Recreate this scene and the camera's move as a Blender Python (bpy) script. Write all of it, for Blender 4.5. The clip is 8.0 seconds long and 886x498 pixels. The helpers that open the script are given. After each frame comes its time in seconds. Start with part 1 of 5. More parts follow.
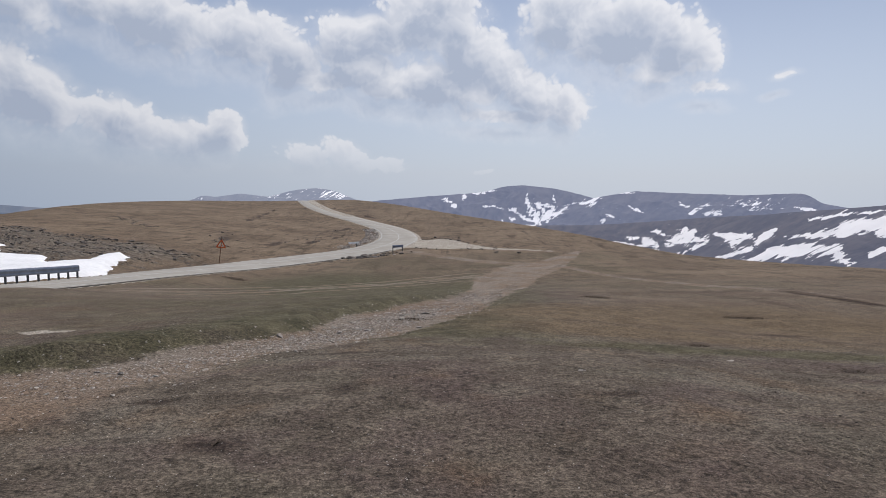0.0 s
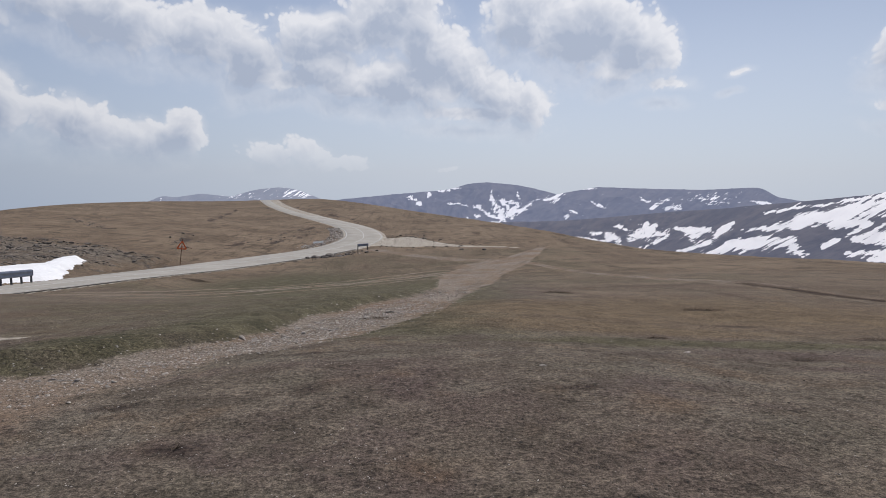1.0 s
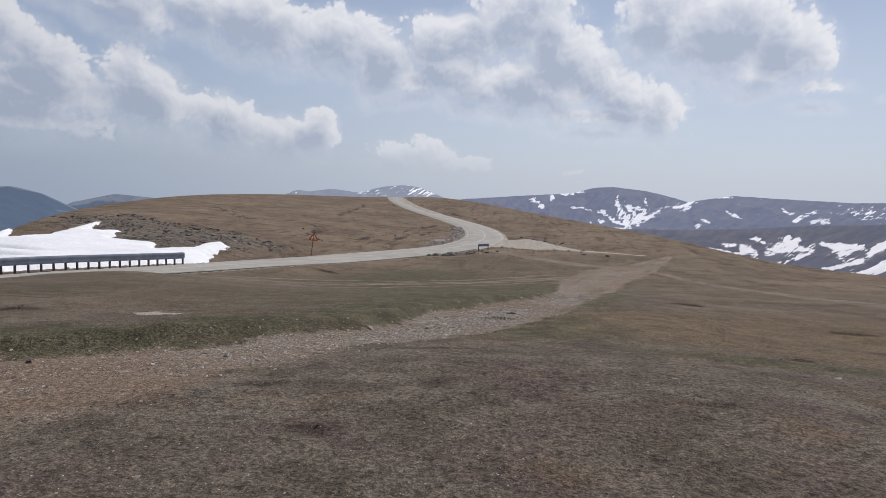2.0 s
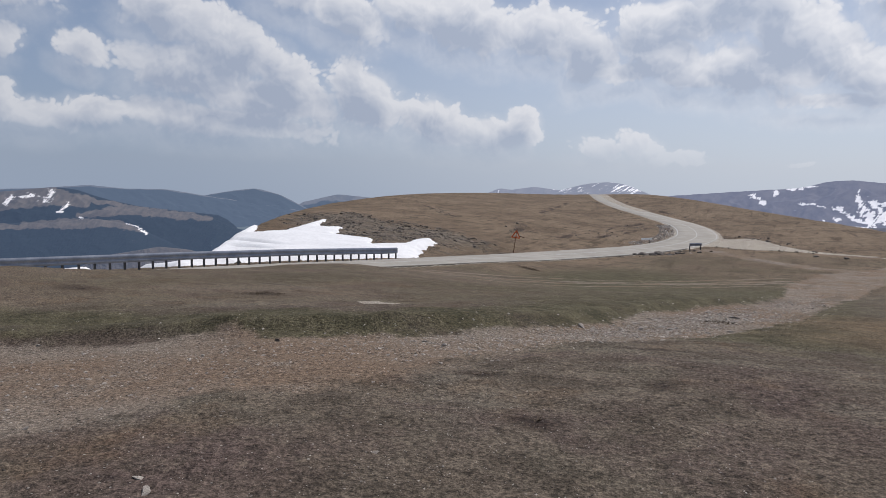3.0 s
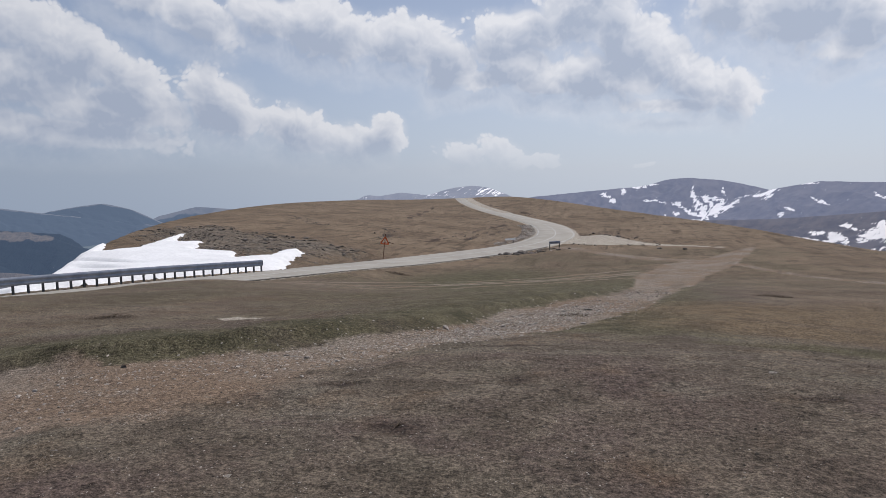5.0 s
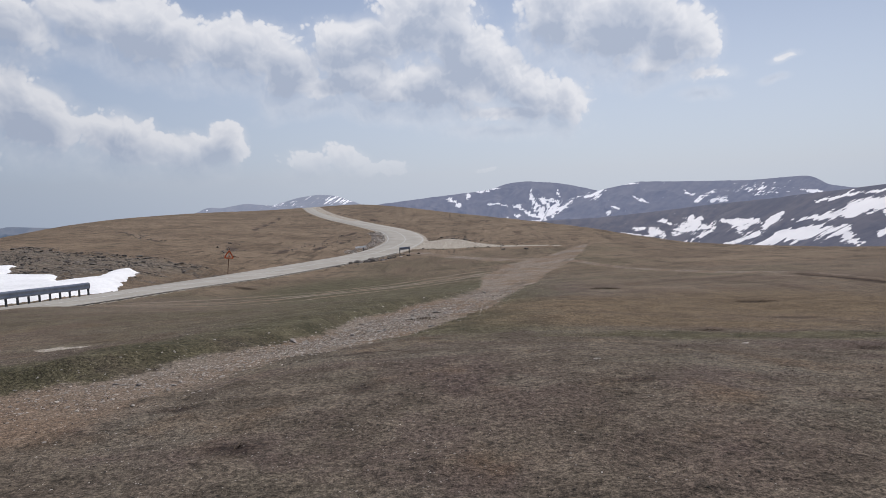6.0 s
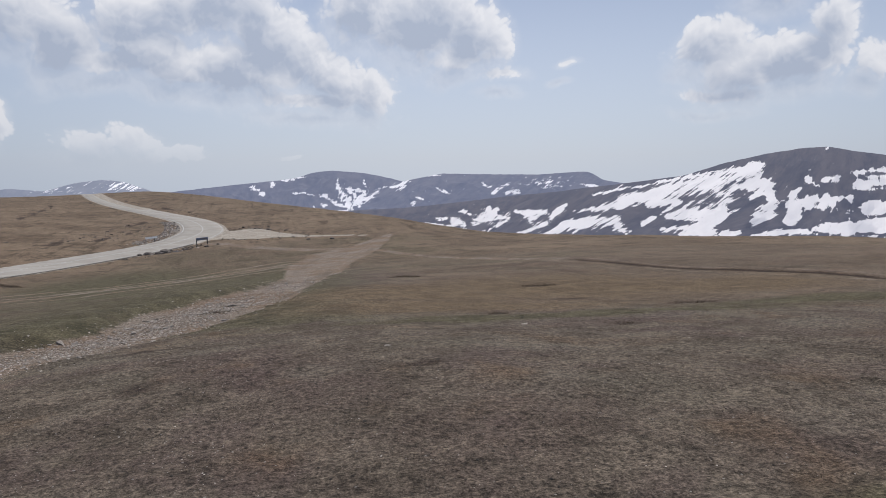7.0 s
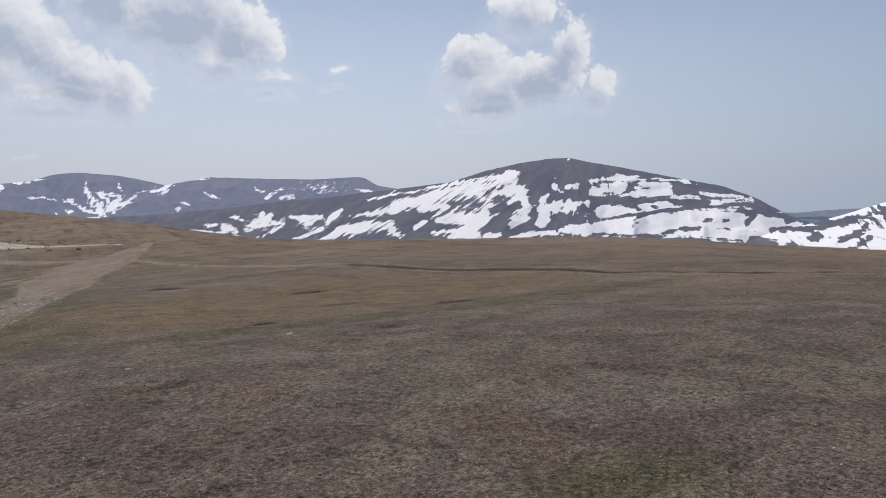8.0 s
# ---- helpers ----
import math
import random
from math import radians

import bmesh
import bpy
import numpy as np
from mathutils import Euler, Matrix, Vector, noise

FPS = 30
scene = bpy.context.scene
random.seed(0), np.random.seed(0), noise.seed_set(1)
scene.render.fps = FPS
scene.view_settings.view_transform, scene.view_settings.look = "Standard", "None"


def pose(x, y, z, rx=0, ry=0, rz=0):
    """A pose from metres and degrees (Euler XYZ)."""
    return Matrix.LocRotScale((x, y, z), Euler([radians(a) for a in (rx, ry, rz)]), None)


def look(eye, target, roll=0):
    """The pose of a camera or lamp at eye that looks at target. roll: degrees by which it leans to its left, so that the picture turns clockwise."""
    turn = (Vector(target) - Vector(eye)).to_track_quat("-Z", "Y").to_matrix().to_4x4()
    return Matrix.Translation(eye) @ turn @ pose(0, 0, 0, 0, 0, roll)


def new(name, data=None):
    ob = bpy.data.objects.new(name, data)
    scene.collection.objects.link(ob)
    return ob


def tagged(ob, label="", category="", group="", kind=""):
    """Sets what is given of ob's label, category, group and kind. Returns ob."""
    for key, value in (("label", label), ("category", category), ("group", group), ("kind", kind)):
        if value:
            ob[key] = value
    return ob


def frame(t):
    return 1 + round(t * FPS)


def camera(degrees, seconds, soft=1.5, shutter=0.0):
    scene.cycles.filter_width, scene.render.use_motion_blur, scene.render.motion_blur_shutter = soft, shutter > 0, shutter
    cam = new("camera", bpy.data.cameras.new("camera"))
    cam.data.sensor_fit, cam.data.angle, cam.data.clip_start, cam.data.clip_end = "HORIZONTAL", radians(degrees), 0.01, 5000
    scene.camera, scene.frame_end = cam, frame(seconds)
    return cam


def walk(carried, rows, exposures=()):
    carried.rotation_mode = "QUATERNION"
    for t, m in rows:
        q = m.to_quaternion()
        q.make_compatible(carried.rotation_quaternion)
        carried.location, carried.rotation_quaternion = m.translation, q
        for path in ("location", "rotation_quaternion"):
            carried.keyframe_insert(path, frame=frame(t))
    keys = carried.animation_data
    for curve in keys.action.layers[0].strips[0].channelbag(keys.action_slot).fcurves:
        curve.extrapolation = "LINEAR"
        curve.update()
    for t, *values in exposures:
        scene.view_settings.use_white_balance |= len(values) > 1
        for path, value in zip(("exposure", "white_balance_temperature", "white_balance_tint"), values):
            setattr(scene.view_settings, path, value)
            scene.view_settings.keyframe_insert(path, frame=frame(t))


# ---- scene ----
cam = camera(68.14, 8.0, 0.45)
# seconds, place, heading (left positive), tilt, lean
WAY = (
    (0.0, 0.000, 0.000, 1.650, 0.00, -5.44, 0.73),
    (0.5, 0.017, -0.015, 1.657, -3.37, -5.98, 0.41),
    (1.0, 0.040, -0.037, 1.662, -3.02, -5.62, 0.14),
    (1.2, 0.020, -0.044, 1.658, -2.41, -5.52, 0.08),
    (2.3, -0.131, -0.073, 1.644, 12.82, -5.90, 2.50),
    (2.5, -0.182, -0.058, 1.621, 16.44, -5.99, 2.40),
    (3.0, -0.256, -0.022, 1.595, 24.98, -6.35, 0.99),
    (3.5, -0.275, -0.010, 1.591, 29.60, -6.15, -0.60),
    (4.0, -0.251, -0.017, 1.601, 29.61, -6.00, -0.99),
    (4.5, -0.176, -0.027, 1.609, 23.73, -5.82, -1.23),
    (5.0, -0.132, 0.012, 1.603, 13.62, -5.75, -0.65),
    (5.2, -0.089, -0.029, 1.615, 10.19, -5.79, -1.08),
    (6.3, 0.008, -0.006, 1.602, -4.84, -5.38, -1.55),
    (6.5, 0.050, 0.013, 1.590, -9.50, -5.48, -0.86),
    (7.0, 0.124, -0.024, 1.598, -16.23, -6.75, -0.85),
    (7.5, 0.255, -0.001, 1.595, -23.45, -7.03, 0.47),
    (8.0, 0.304, -0.029, 1.610, -35.70, -6.46, -0.08),
)
PATH = [(t, pose(x, y, z, 90 + tilt, 0, yaw) @ pose(0, 0, 0, 0, 0, lean)) for t, x, y, z, yaw, tilt, lean in WAY]
walk(cam, PATH, ((0.0, 0.0, 6250, 12.5), (8.0, 0.0, 6250, 12.5)))

# ---- sun and sky
SUN_EL, SUN_TURN = 56.0, 20.0
sun = new("sun", bpy.data.lights.new("sun", "SUN"))
sun.data.energy, sun.data.angle, sun.data.color = 3.2, radians(0.6), (1.0, 0.95, 0.88)
sx, sy = math.sin(radians(SUN_TURN)) * math.cos(radians(SUN_EL)), math.cos(radians(SUN_TURN)) * math.cos(radians(SUN_EL))
sun.matrix_world = look((sx * 100, sy * 100, math.sin(radians(SUN_EL)) * 100), (0, 0, 0))


class Nodes:
    """Short ways to add nodes to a tree and link them."""

    def __init__(self, tree):
        self.tree = tree
        tree.nodes.clear()

    def add(self, kind, ins=(), op=None, clamp=False, data=None, blend=None, smooth=None, feature=None, attribute=None):
        n = self.tree.nodes.new(kind)
        if op:
            n.operation = op
        if clamp:
            n.use_clamp = True
        if data:
            n.data_type, n.blend_type = data, blend
        if smooth:
            n.interpolation_type = smooth
        if feature:
            n.feature = feature
        if attribute:
            n.attribute_name = attribute
        for k, v in dict(ins).items():
            self.put(n.inputs[k], v)
        return n

    def put(self, socket, v):
        if isinstance(v, bpy.types.NodeSocket):
            self.tree.links.new(v, socket)
        else:
            socket.default_value = v

    def math(self, op, a, b=None, c=None, clamp=False):
        ins = {i: v for i, v in enumerate((a, b, c)) if v is not None}
        return self.add("ShaderNodeMath", ins, op=op, clamp=clamp).outputs[0]

    def vec(self, op, a, b=None, c=None):
        ins = {i: v for i, v in enumerate((a, b, c)) if v is not None}
        n = self.add("ShaderNodeVectorMath", ins, op=op)
        return n.outputs["Value"] if op in ("LENGTH", "DOT_PRODUCT", "DISTANCE") else n.outputs["Vector"]

    def noise(self, p, scale, detail=4.0, rough=0.55, warp=0.0, out="Fac"):
        n = self.add("ShaderNodeTexNoise", {"Scale": scale, "Detail": detail, "Roughness": rough, "Distortion": warp})
        if p is not None:
            self.put(n.inputs["Vector"], p)
        return n.outputs[out]

    def ramp(self, v, lo, hi, smooth=True):
        n = self.add("ShaderNodeMapRange", {"Value": v, "From Min": lo, "From Max": hi}, smooth="SMOOTHSTEP" if smooth else "LINEAR")
        return n.outputs["Result"]

    def mix(self, f, a, b, blend="MIX"):
        n = self.add("ShaderNodeMix", data="RGBA", blend=blend)
        for s, v in ((0, f), (6, a), (7, b)):
            if not isinstance(v, (bpy.types.NodeSocket, float, int)):
                v = (*v, 1.0) if len(v) == 3 else v
            self.put(n.inputs[s], v)
        return n.outputs[2]

    def bump(self, h, strength, distance):
        return self.add("ShaderNodeBump", {"Height": h, "Strength": strength, "Distance": distance}).outputs[0]


# clouds: bearing, height over the skyline, half length and half height, all in degrees, and slope down to the right
CLOUDS_LEFT = ((47.4, 12.1, 3.9, 2.1, 16), (42.8, 10.3, 4.3, 2.4, 31), (38.2, 8.2, 3.9, 2, 36), (46, 8, 5.1, 2.3, 11), (31.8, 6.5, 3.5, 2.7, 36), (40.2, 6.1, 5.8, 1.8, 6), (25.7, 4.5, 3.7, 2, 21), (20.9, 3.6, 2.9, 1.6, 11),
               (18.3, 4.3, 1.7, 1.7, 21), (53, 9, 2.2, 1.1, 16), (59.5, 5.7, 1.8, 1.3, 1), (52.2, 4.7, 3.1, 1.1, 1), (56.7, 4.2, 4.6, 1.2, 1), (44, 4.1, 9.4, 1.4, 1), (62.7, 3.8, 1.3, 0.5, 1), (63, 6.7, 1.3, 0.8, 16), (60.2, 9.4, 3, 1.2, 9), (59.2, 12.8, 4.8, 1.5, 1))
CLOUDS_MIDDLE = ((37.5, 14.5, 3.4, 1.4, 11), (33.3, 13.1, 3.7, 1.9, 21), (23.7, 12.7, 5.4, 2.4, 13), (16.3, 11.7, 4.7, 2.3, 11), (12.9, 9.9, 2.8, 2.1, 16), (8, 10.9, 2.7, 1.4, 21), (11.7, 2.5, 2.1, 0.8, 1), (8.4, 2.5, 2.2, 1.1, 16), (5.3, 1.8, 1.8, 0.5, 9), (4.2, 8.8, 5, 1.6, 8), (6.5, 12.6, 5, 1.8, 10), (-5.5, 9.4, 3.5, 1.8, 34), (28, 13.5, 3.6, 1.9, 12))
CLOUDS_CENTRE = ((7.1, 10.1, 3.4, 1.8, 19), (9, 8.7, 4.6, 1, -1), (1.4, 14.1, 4.9, 2.7, -1), (-2.5, 11.2, 4.2, 2.5, 34), (-0.1, 8.7, 5.9, 2.1, 9), (-7.4, 8, 3.4, 1.9, 24), (-10.5, 7, 2, 1.8, 19), (-5.5, 6.1, 5.4, 0.8, 4), (-10, 13.8, 3.4, 2.7, -1),
                 (-14.6, 12.7, 5.2, 3.1, 4), (-19.5, 11.8, 3.4, 2, 24), (-17.9, 9.9, 2.5, 1.2, -1), (-21.9, 8.1, 1.7, 0.5, 9), (-27.1, 8.9, 0.9, 0.3, -1), (-3.1, 1.4, 0.9, 0.2, -1))
CLOUDS_RIGHT = ((-38.2, 9.7, 2.7, 1.8, -10), (-40.8, 7.8, 3.4, 1.9, 5), (-44.2, 8.2, 3.4, 1.9, 0), (-46.7, 10.4, 1.7, 2, 0), (-49.3, 7.8, 1.4, 1.1, -15), (-42.9, 13.8, 2.9, 1.3, 10), (-38.9, 5.7, 3, 0.4, 5))

world = bpy.data.worlds.new("sky")
scene.world = world
world.use_nodes = True
n = Nodes(world.node_tree)
sky = n.add("ShaderNodeTexSky")
sky.sky_type, sky.sun_disc, sky.sun_elevation, sky.sun_rotation = "NISHITA", False, radians(SUN_EL), radians(SUN_TURN)
sky.altitude, sky.air_density, sky.dust_density, sky.ozone_density = 2000.0, 1.0, 2.5, 1.0
way = n.add("ShaderNodeTexCoord").outputs["Generated"]
xyz = n.add("ShaderNodeSeparateXYZ", {0: way})
n.put(sky.inputs[0], n.add("ShaderNodeCombineXYZ", {0: xyz.outputs[0], 1: xyz.outputs[1], 2: n.math("MAXIMUM", xyz.outputs[2], 0.02)}).outputs[0])
az = n.math("MULTIPLY", n.math("ARCTAN2", n.math("MULTIPLY", xyz.outputs[0], -1.0), xyz.outputs[1]), 57.29578)
el = n.math("MULTIPLY", n.math("ARCSINE", xyz.outputs[2]), 57.29578)


def bodies(p):
    """How deep in the body of a cloud a place of the sky is."""
    curl = n.noise(p, 0.3, 2.0, 0.45, 0.0, "Color")
    q = n.vec("ADD", p, n.vec("MULTIPLY", n.vec("SUBTRACT", curl, (0.5, 0.5, 0.5)), (2.2, 1.6, 0.0)))
    least, turned = None, {}
    for a, e, w, h, s in sorted(CLOUDS_LEFT + CLOUDS_MIDDLE + CLOUDS_CENTRE + CLOUDS_RIGHT, key=lambda row: row[4] // 12):
        s = s // 12
        c_, s_ = math.cos(radians(s * 12 + 4)), math.sin(radians(s * 12 + 4))
        if s not in turned:
            turned[s] = n.add("ShaderNodeCombineXYZ", {0: n.vec("DOT_PRODUCT", q, (c_, s_, 0.0)), 1: n.vec("DOT_PRODUCT", q, (-s_, c_, 0.0))}).outputs[0]
        u, v = a * c_ + e * s_, e * c_ - a * s_
        d = n.vec("LENGTH", n.vec("MULTIPLY_ADD", turned[s], (1 / w, 1 / h, 0.0), (-u / w, -v / h, 0.0)))
        k = min(1.0, max(0.45, h / 1.6))
        d = n.math("MULTIPLY_ADD", d, k, 1 - k)
        least = d if least is None else n.math("SMOOTH_MIN", least, d, 0.16)
    return q, n.math("SUBTRACT", 1.0, least)


def lumps(q, scale):
    """Round swellings, from 0 to about 1."""
    d = n.add("ShaderNodeTexVoronoi", {"Vector": q, "Scale": scale, "Smoothness": 0.35}, feature="SMOOTH_F1").outputs["Distance"]
    return n.math("SUBTRACT", 1.0, n.math("MULTIPLY", n.math("MULTIPLY", d, d), 1.6))


def billows(q):
    return n.math("MULTIPLY_ADD", lumps(q, 0.5), 0.5, n.math("MULTIPLY_ADD", lumps(q, 1.15), 0.3, n.math("MULTIPLY", lumps(q, 2.7), 0.2)))


def sky_place(side, up):
    return n.add("ShaderNodeCombineXYZ", {0: n.math("ADD", az, side), 1: n.math("ADD", el, up)}).outputs[0]


p0 = sky_place(0.0, 0.0)
q0, body = bodies(p0)
body_above = bodies(sky_place(-0.7, 1.5))[1]
relief = billows(q0)
wisps = n.math("SUBTRACT", n.noise(p0, 0.8, 6.0, 0.55), 0.5)
here = n.math("ADD", body, n.math("MULTIPLY_ADD", n.math("SUBTRACT", relief, 0.62), 0.65, n.math("MULTIPLY", wisps, 0.4)))
# crests toward the light are crisp, undersides dissolve
broad = n.ramp(n.math("SUBTRACT", body, body_above), -0.5, 0.4)
veil = n.math("MULTIPLY", n.ramp(n.math("MULTIPLY_ADD", wisps, 0.5, n.math("MAXIMUM", body, body_above)), -0.35, 0.45), 0.5)
cover = n.math("MAXIMUM", veil, n.math("MAXIMUM", n.ramp(body, -0.02, 0.3), n.mix(broad, n.ramp(here, -0.4, 0.3), n.ramp(here, -0.16, 0.06))))
crisp = n.ramp(n.math("SUBTRACT", relief, billows(n.vec("ADD", q0, (-0.2, 0.45, 0.0)))), -0.32, 0.32)
thick = n.ramp(n.math("MULTIPLY_ADD", n.math("SUBTRACT", lumps(q0, 0.5), 0.62), 0.3, body_above), -0.35, 0.75, False)
core = n.math("MULTIPLY", n.ramp(here, 0.1, 0.7), n.ramp(n.noise(q0, 0.16, 3.0, 0.5), 0.36, 0.6))
lit = n.math("SUBTRACT", 1.0, n.math("MULTIPLY", thick, 1.0))
lit = n.math("ADD", lit, n.math("MULTIPLY", n.math("SUBTRACT", crisp, 0.5), 0.26))
lit = n.math("MULTIPLY_ADD", wisps, 0.08, n.math("SUBTRACT", lit, n.math("MULTIPLY", core, 0.3)), clamp=True)
toward = n.ramp(n.vec("DOT_PRODUCT", way, (sx, sy, math.sin(radians(SUN_EL)))), 0.15, 0.95)
mist = n.mix(toward, (3.7, 4.5, 5.9), (10.5, 10.9, 11.5))
white = n.mix(lit, n.mix(toward, (4.5, 5.1, 6.2), (5.9, 6.6, 7.8)), n.mix(toward, (8.3, 8.4, 8.6), (11.6, 11.55, 11.5)))
haze = n.ramp(el, 26.0, -3.0)
pale = n.mix(n.math("MULTIPLY_ADD", haze, 0.75, 0.1), sky.outputs[0], mist)
faded = n.math("MULTIPLY", cover, n.ramp(el, -0.5, 5.0))
out = n.mix(n.math("MULTIPLY", faded, 0.93), pale, white)
back = n.add("ShaderNodeBackground", {"Color": out, "Strength": 0.075})
n.add("ShaderNodeOutputWorld", {0: back.outputs[0]})


# ---- lie of the land: heights in metres at places (x, y) of the plateau
def bearing(az, r):
    a = math.radians(az)
    return (-math.sin(a) * r, math.cos(a) * r)


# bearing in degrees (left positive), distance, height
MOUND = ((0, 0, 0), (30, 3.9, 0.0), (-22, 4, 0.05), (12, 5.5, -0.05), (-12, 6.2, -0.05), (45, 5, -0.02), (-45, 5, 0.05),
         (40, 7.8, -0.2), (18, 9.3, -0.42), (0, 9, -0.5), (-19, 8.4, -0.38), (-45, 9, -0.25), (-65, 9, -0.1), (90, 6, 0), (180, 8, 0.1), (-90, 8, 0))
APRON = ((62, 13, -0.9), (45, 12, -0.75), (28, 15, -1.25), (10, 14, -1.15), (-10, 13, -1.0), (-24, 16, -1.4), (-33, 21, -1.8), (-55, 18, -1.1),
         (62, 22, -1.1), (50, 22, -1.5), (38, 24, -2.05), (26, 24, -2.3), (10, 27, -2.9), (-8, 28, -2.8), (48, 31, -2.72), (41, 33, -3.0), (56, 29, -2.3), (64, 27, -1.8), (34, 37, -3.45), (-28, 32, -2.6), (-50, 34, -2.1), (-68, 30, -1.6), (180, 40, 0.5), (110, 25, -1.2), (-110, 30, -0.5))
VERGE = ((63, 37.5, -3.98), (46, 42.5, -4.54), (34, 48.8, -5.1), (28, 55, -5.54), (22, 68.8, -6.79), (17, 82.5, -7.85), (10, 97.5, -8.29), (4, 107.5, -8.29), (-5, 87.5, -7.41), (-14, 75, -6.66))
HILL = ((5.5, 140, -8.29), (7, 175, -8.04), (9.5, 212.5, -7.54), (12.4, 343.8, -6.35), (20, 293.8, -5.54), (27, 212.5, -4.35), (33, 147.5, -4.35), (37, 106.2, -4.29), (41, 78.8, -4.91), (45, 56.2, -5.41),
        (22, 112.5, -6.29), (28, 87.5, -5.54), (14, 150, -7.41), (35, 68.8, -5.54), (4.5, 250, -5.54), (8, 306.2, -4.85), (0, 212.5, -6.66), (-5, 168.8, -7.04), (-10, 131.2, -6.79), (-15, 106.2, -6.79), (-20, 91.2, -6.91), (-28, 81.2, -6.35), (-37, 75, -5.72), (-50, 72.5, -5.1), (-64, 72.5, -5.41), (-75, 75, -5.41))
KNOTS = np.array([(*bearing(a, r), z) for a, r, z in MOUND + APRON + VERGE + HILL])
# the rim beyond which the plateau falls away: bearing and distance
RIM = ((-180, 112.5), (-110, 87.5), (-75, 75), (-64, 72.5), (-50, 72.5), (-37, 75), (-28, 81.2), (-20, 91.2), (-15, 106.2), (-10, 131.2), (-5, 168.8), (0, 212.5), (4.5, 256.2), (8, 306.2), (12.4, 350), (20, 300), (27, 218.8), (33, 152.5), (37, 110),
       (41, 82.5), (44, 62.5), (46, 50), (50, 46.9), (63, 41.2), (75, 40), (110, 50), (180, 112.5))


def warp(x, y):
    r = np.hypot(x, y)
    k = np.log1p(r / 4.0) / np.maximum(r, 1e-6)
    return x * k, y * k


def kernel(d2):
    return np.where(d2 > 1e-12, 0.5 * d2 * np.log(np.maximum(d2, 1e-12)), 0)


def spline(knots):
    u, v = warp(knots[:, 0], knots[:, 1])
    n = len(u)
    m = np.zeros((n + 3, n + 3))
    m[:n, :n] = kernel((u[:, None] - u) ** 2 + (v[:, None] - v) ** 2) + np.eye(n) * 0.002
    m[:n, n:] = np.stack([np.ones(n), u, v], 1)
    m[n:, :n] = m[:n, n:].T
    w = np.linalg.solve(m, np.concatenate([knots[:, 2], np.zeros(3)]))
    return u, v, w


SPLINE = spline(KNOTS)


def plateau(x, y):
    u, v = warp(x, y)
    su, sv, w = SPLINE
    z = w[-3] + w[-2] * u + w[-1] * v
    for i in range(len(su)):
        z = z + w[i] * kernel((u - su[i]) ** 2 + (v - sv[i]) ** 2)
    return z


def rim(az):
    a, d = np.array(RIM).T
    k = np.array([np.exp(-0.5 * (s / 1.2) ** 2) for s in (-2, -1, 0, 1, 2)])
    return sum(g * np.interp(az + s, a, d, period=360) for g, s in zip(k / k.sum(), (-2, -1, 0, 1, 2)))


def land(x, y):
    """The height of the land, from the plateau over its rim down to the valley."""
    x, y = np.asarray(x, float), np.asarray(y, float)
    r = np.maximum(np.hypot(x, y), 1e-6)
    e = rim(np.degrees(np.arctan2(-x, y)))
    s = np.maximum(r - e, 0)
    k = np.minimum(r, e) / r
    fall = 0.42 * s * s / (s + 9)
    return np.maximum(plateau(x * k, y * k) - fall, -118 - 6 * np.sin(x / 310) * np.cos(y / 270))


# ---- helpers of this place
def part(name, bm, mat, parent=None, label=""):
    """Link a bmesh as one mesh object, under a thing or a part."""
    me = bpy.data.meshes.new(name)
    bm.to_mesh(me)
    bm.free()
    me.materials.append(mat)
    ob = new(name, me)
    ob.parent = parent
    return tagged(ob, label)


def sheet(name, verts, faces, mat, smooth=True):
    """A mesh object from arrays of corners and of quads or triangles."""
    verts, faces = np.asarray(verts, np.float32), np.asarray(faces, np.int32)
    me = bpy.data.meshes.new(name)
    me.vertices.add(len(verts))
    me.vertices.foreach_set("co", verts.ravel())
    k = faces.shape[1]
    me.loops.add(faces.size)
    me.loops.foreach_set("vertex_index", faces.ravel())
    me.polygons.add(len(faces))
    me.polygons.foreach_set("loop_start", np.arange(0, faces.size, k, dtype=np.int32))
    me.polygons.foreach_set("use_smooth", np.full(len(faces), smooth))
    me.update(calc_edges=True)
    me.materials.append(mat)
    return new(name, me)


def give(ob, name, values):
    """Store three numbers a corner of the mesh."""
    at = ob.data.attributes.new(name, "FLOAT_VECTOR", "POINT")
    at.data.foreach_set("vector", np.asarray(values, np.float32).ravel())


def grid_faces(rows, cols, wrap=False):
    i, j = np.meshgrid(np.arange(rows - 1), np.arange(cols if wrap else cols - 1), indexing="ij")
    a, b = i * cols + j, i * cols + (j + 1) % cols
    return np.stack([a, b, b + cols, a + cols], -1).reshape(-1, 4)


def hash2(i, j, seed):
    h = (i.astype(np.int64) * 374761393 + j.astype(np.int64) * 668265263 + seed * 974634777) & 0x7FFFFFFF
    h = ((h ^ (h >> 13)) * 1274126177) & 0x7FFFFFFF
    return ((h ^ (h >> 16)) & 0xFFFF) / 65535.0


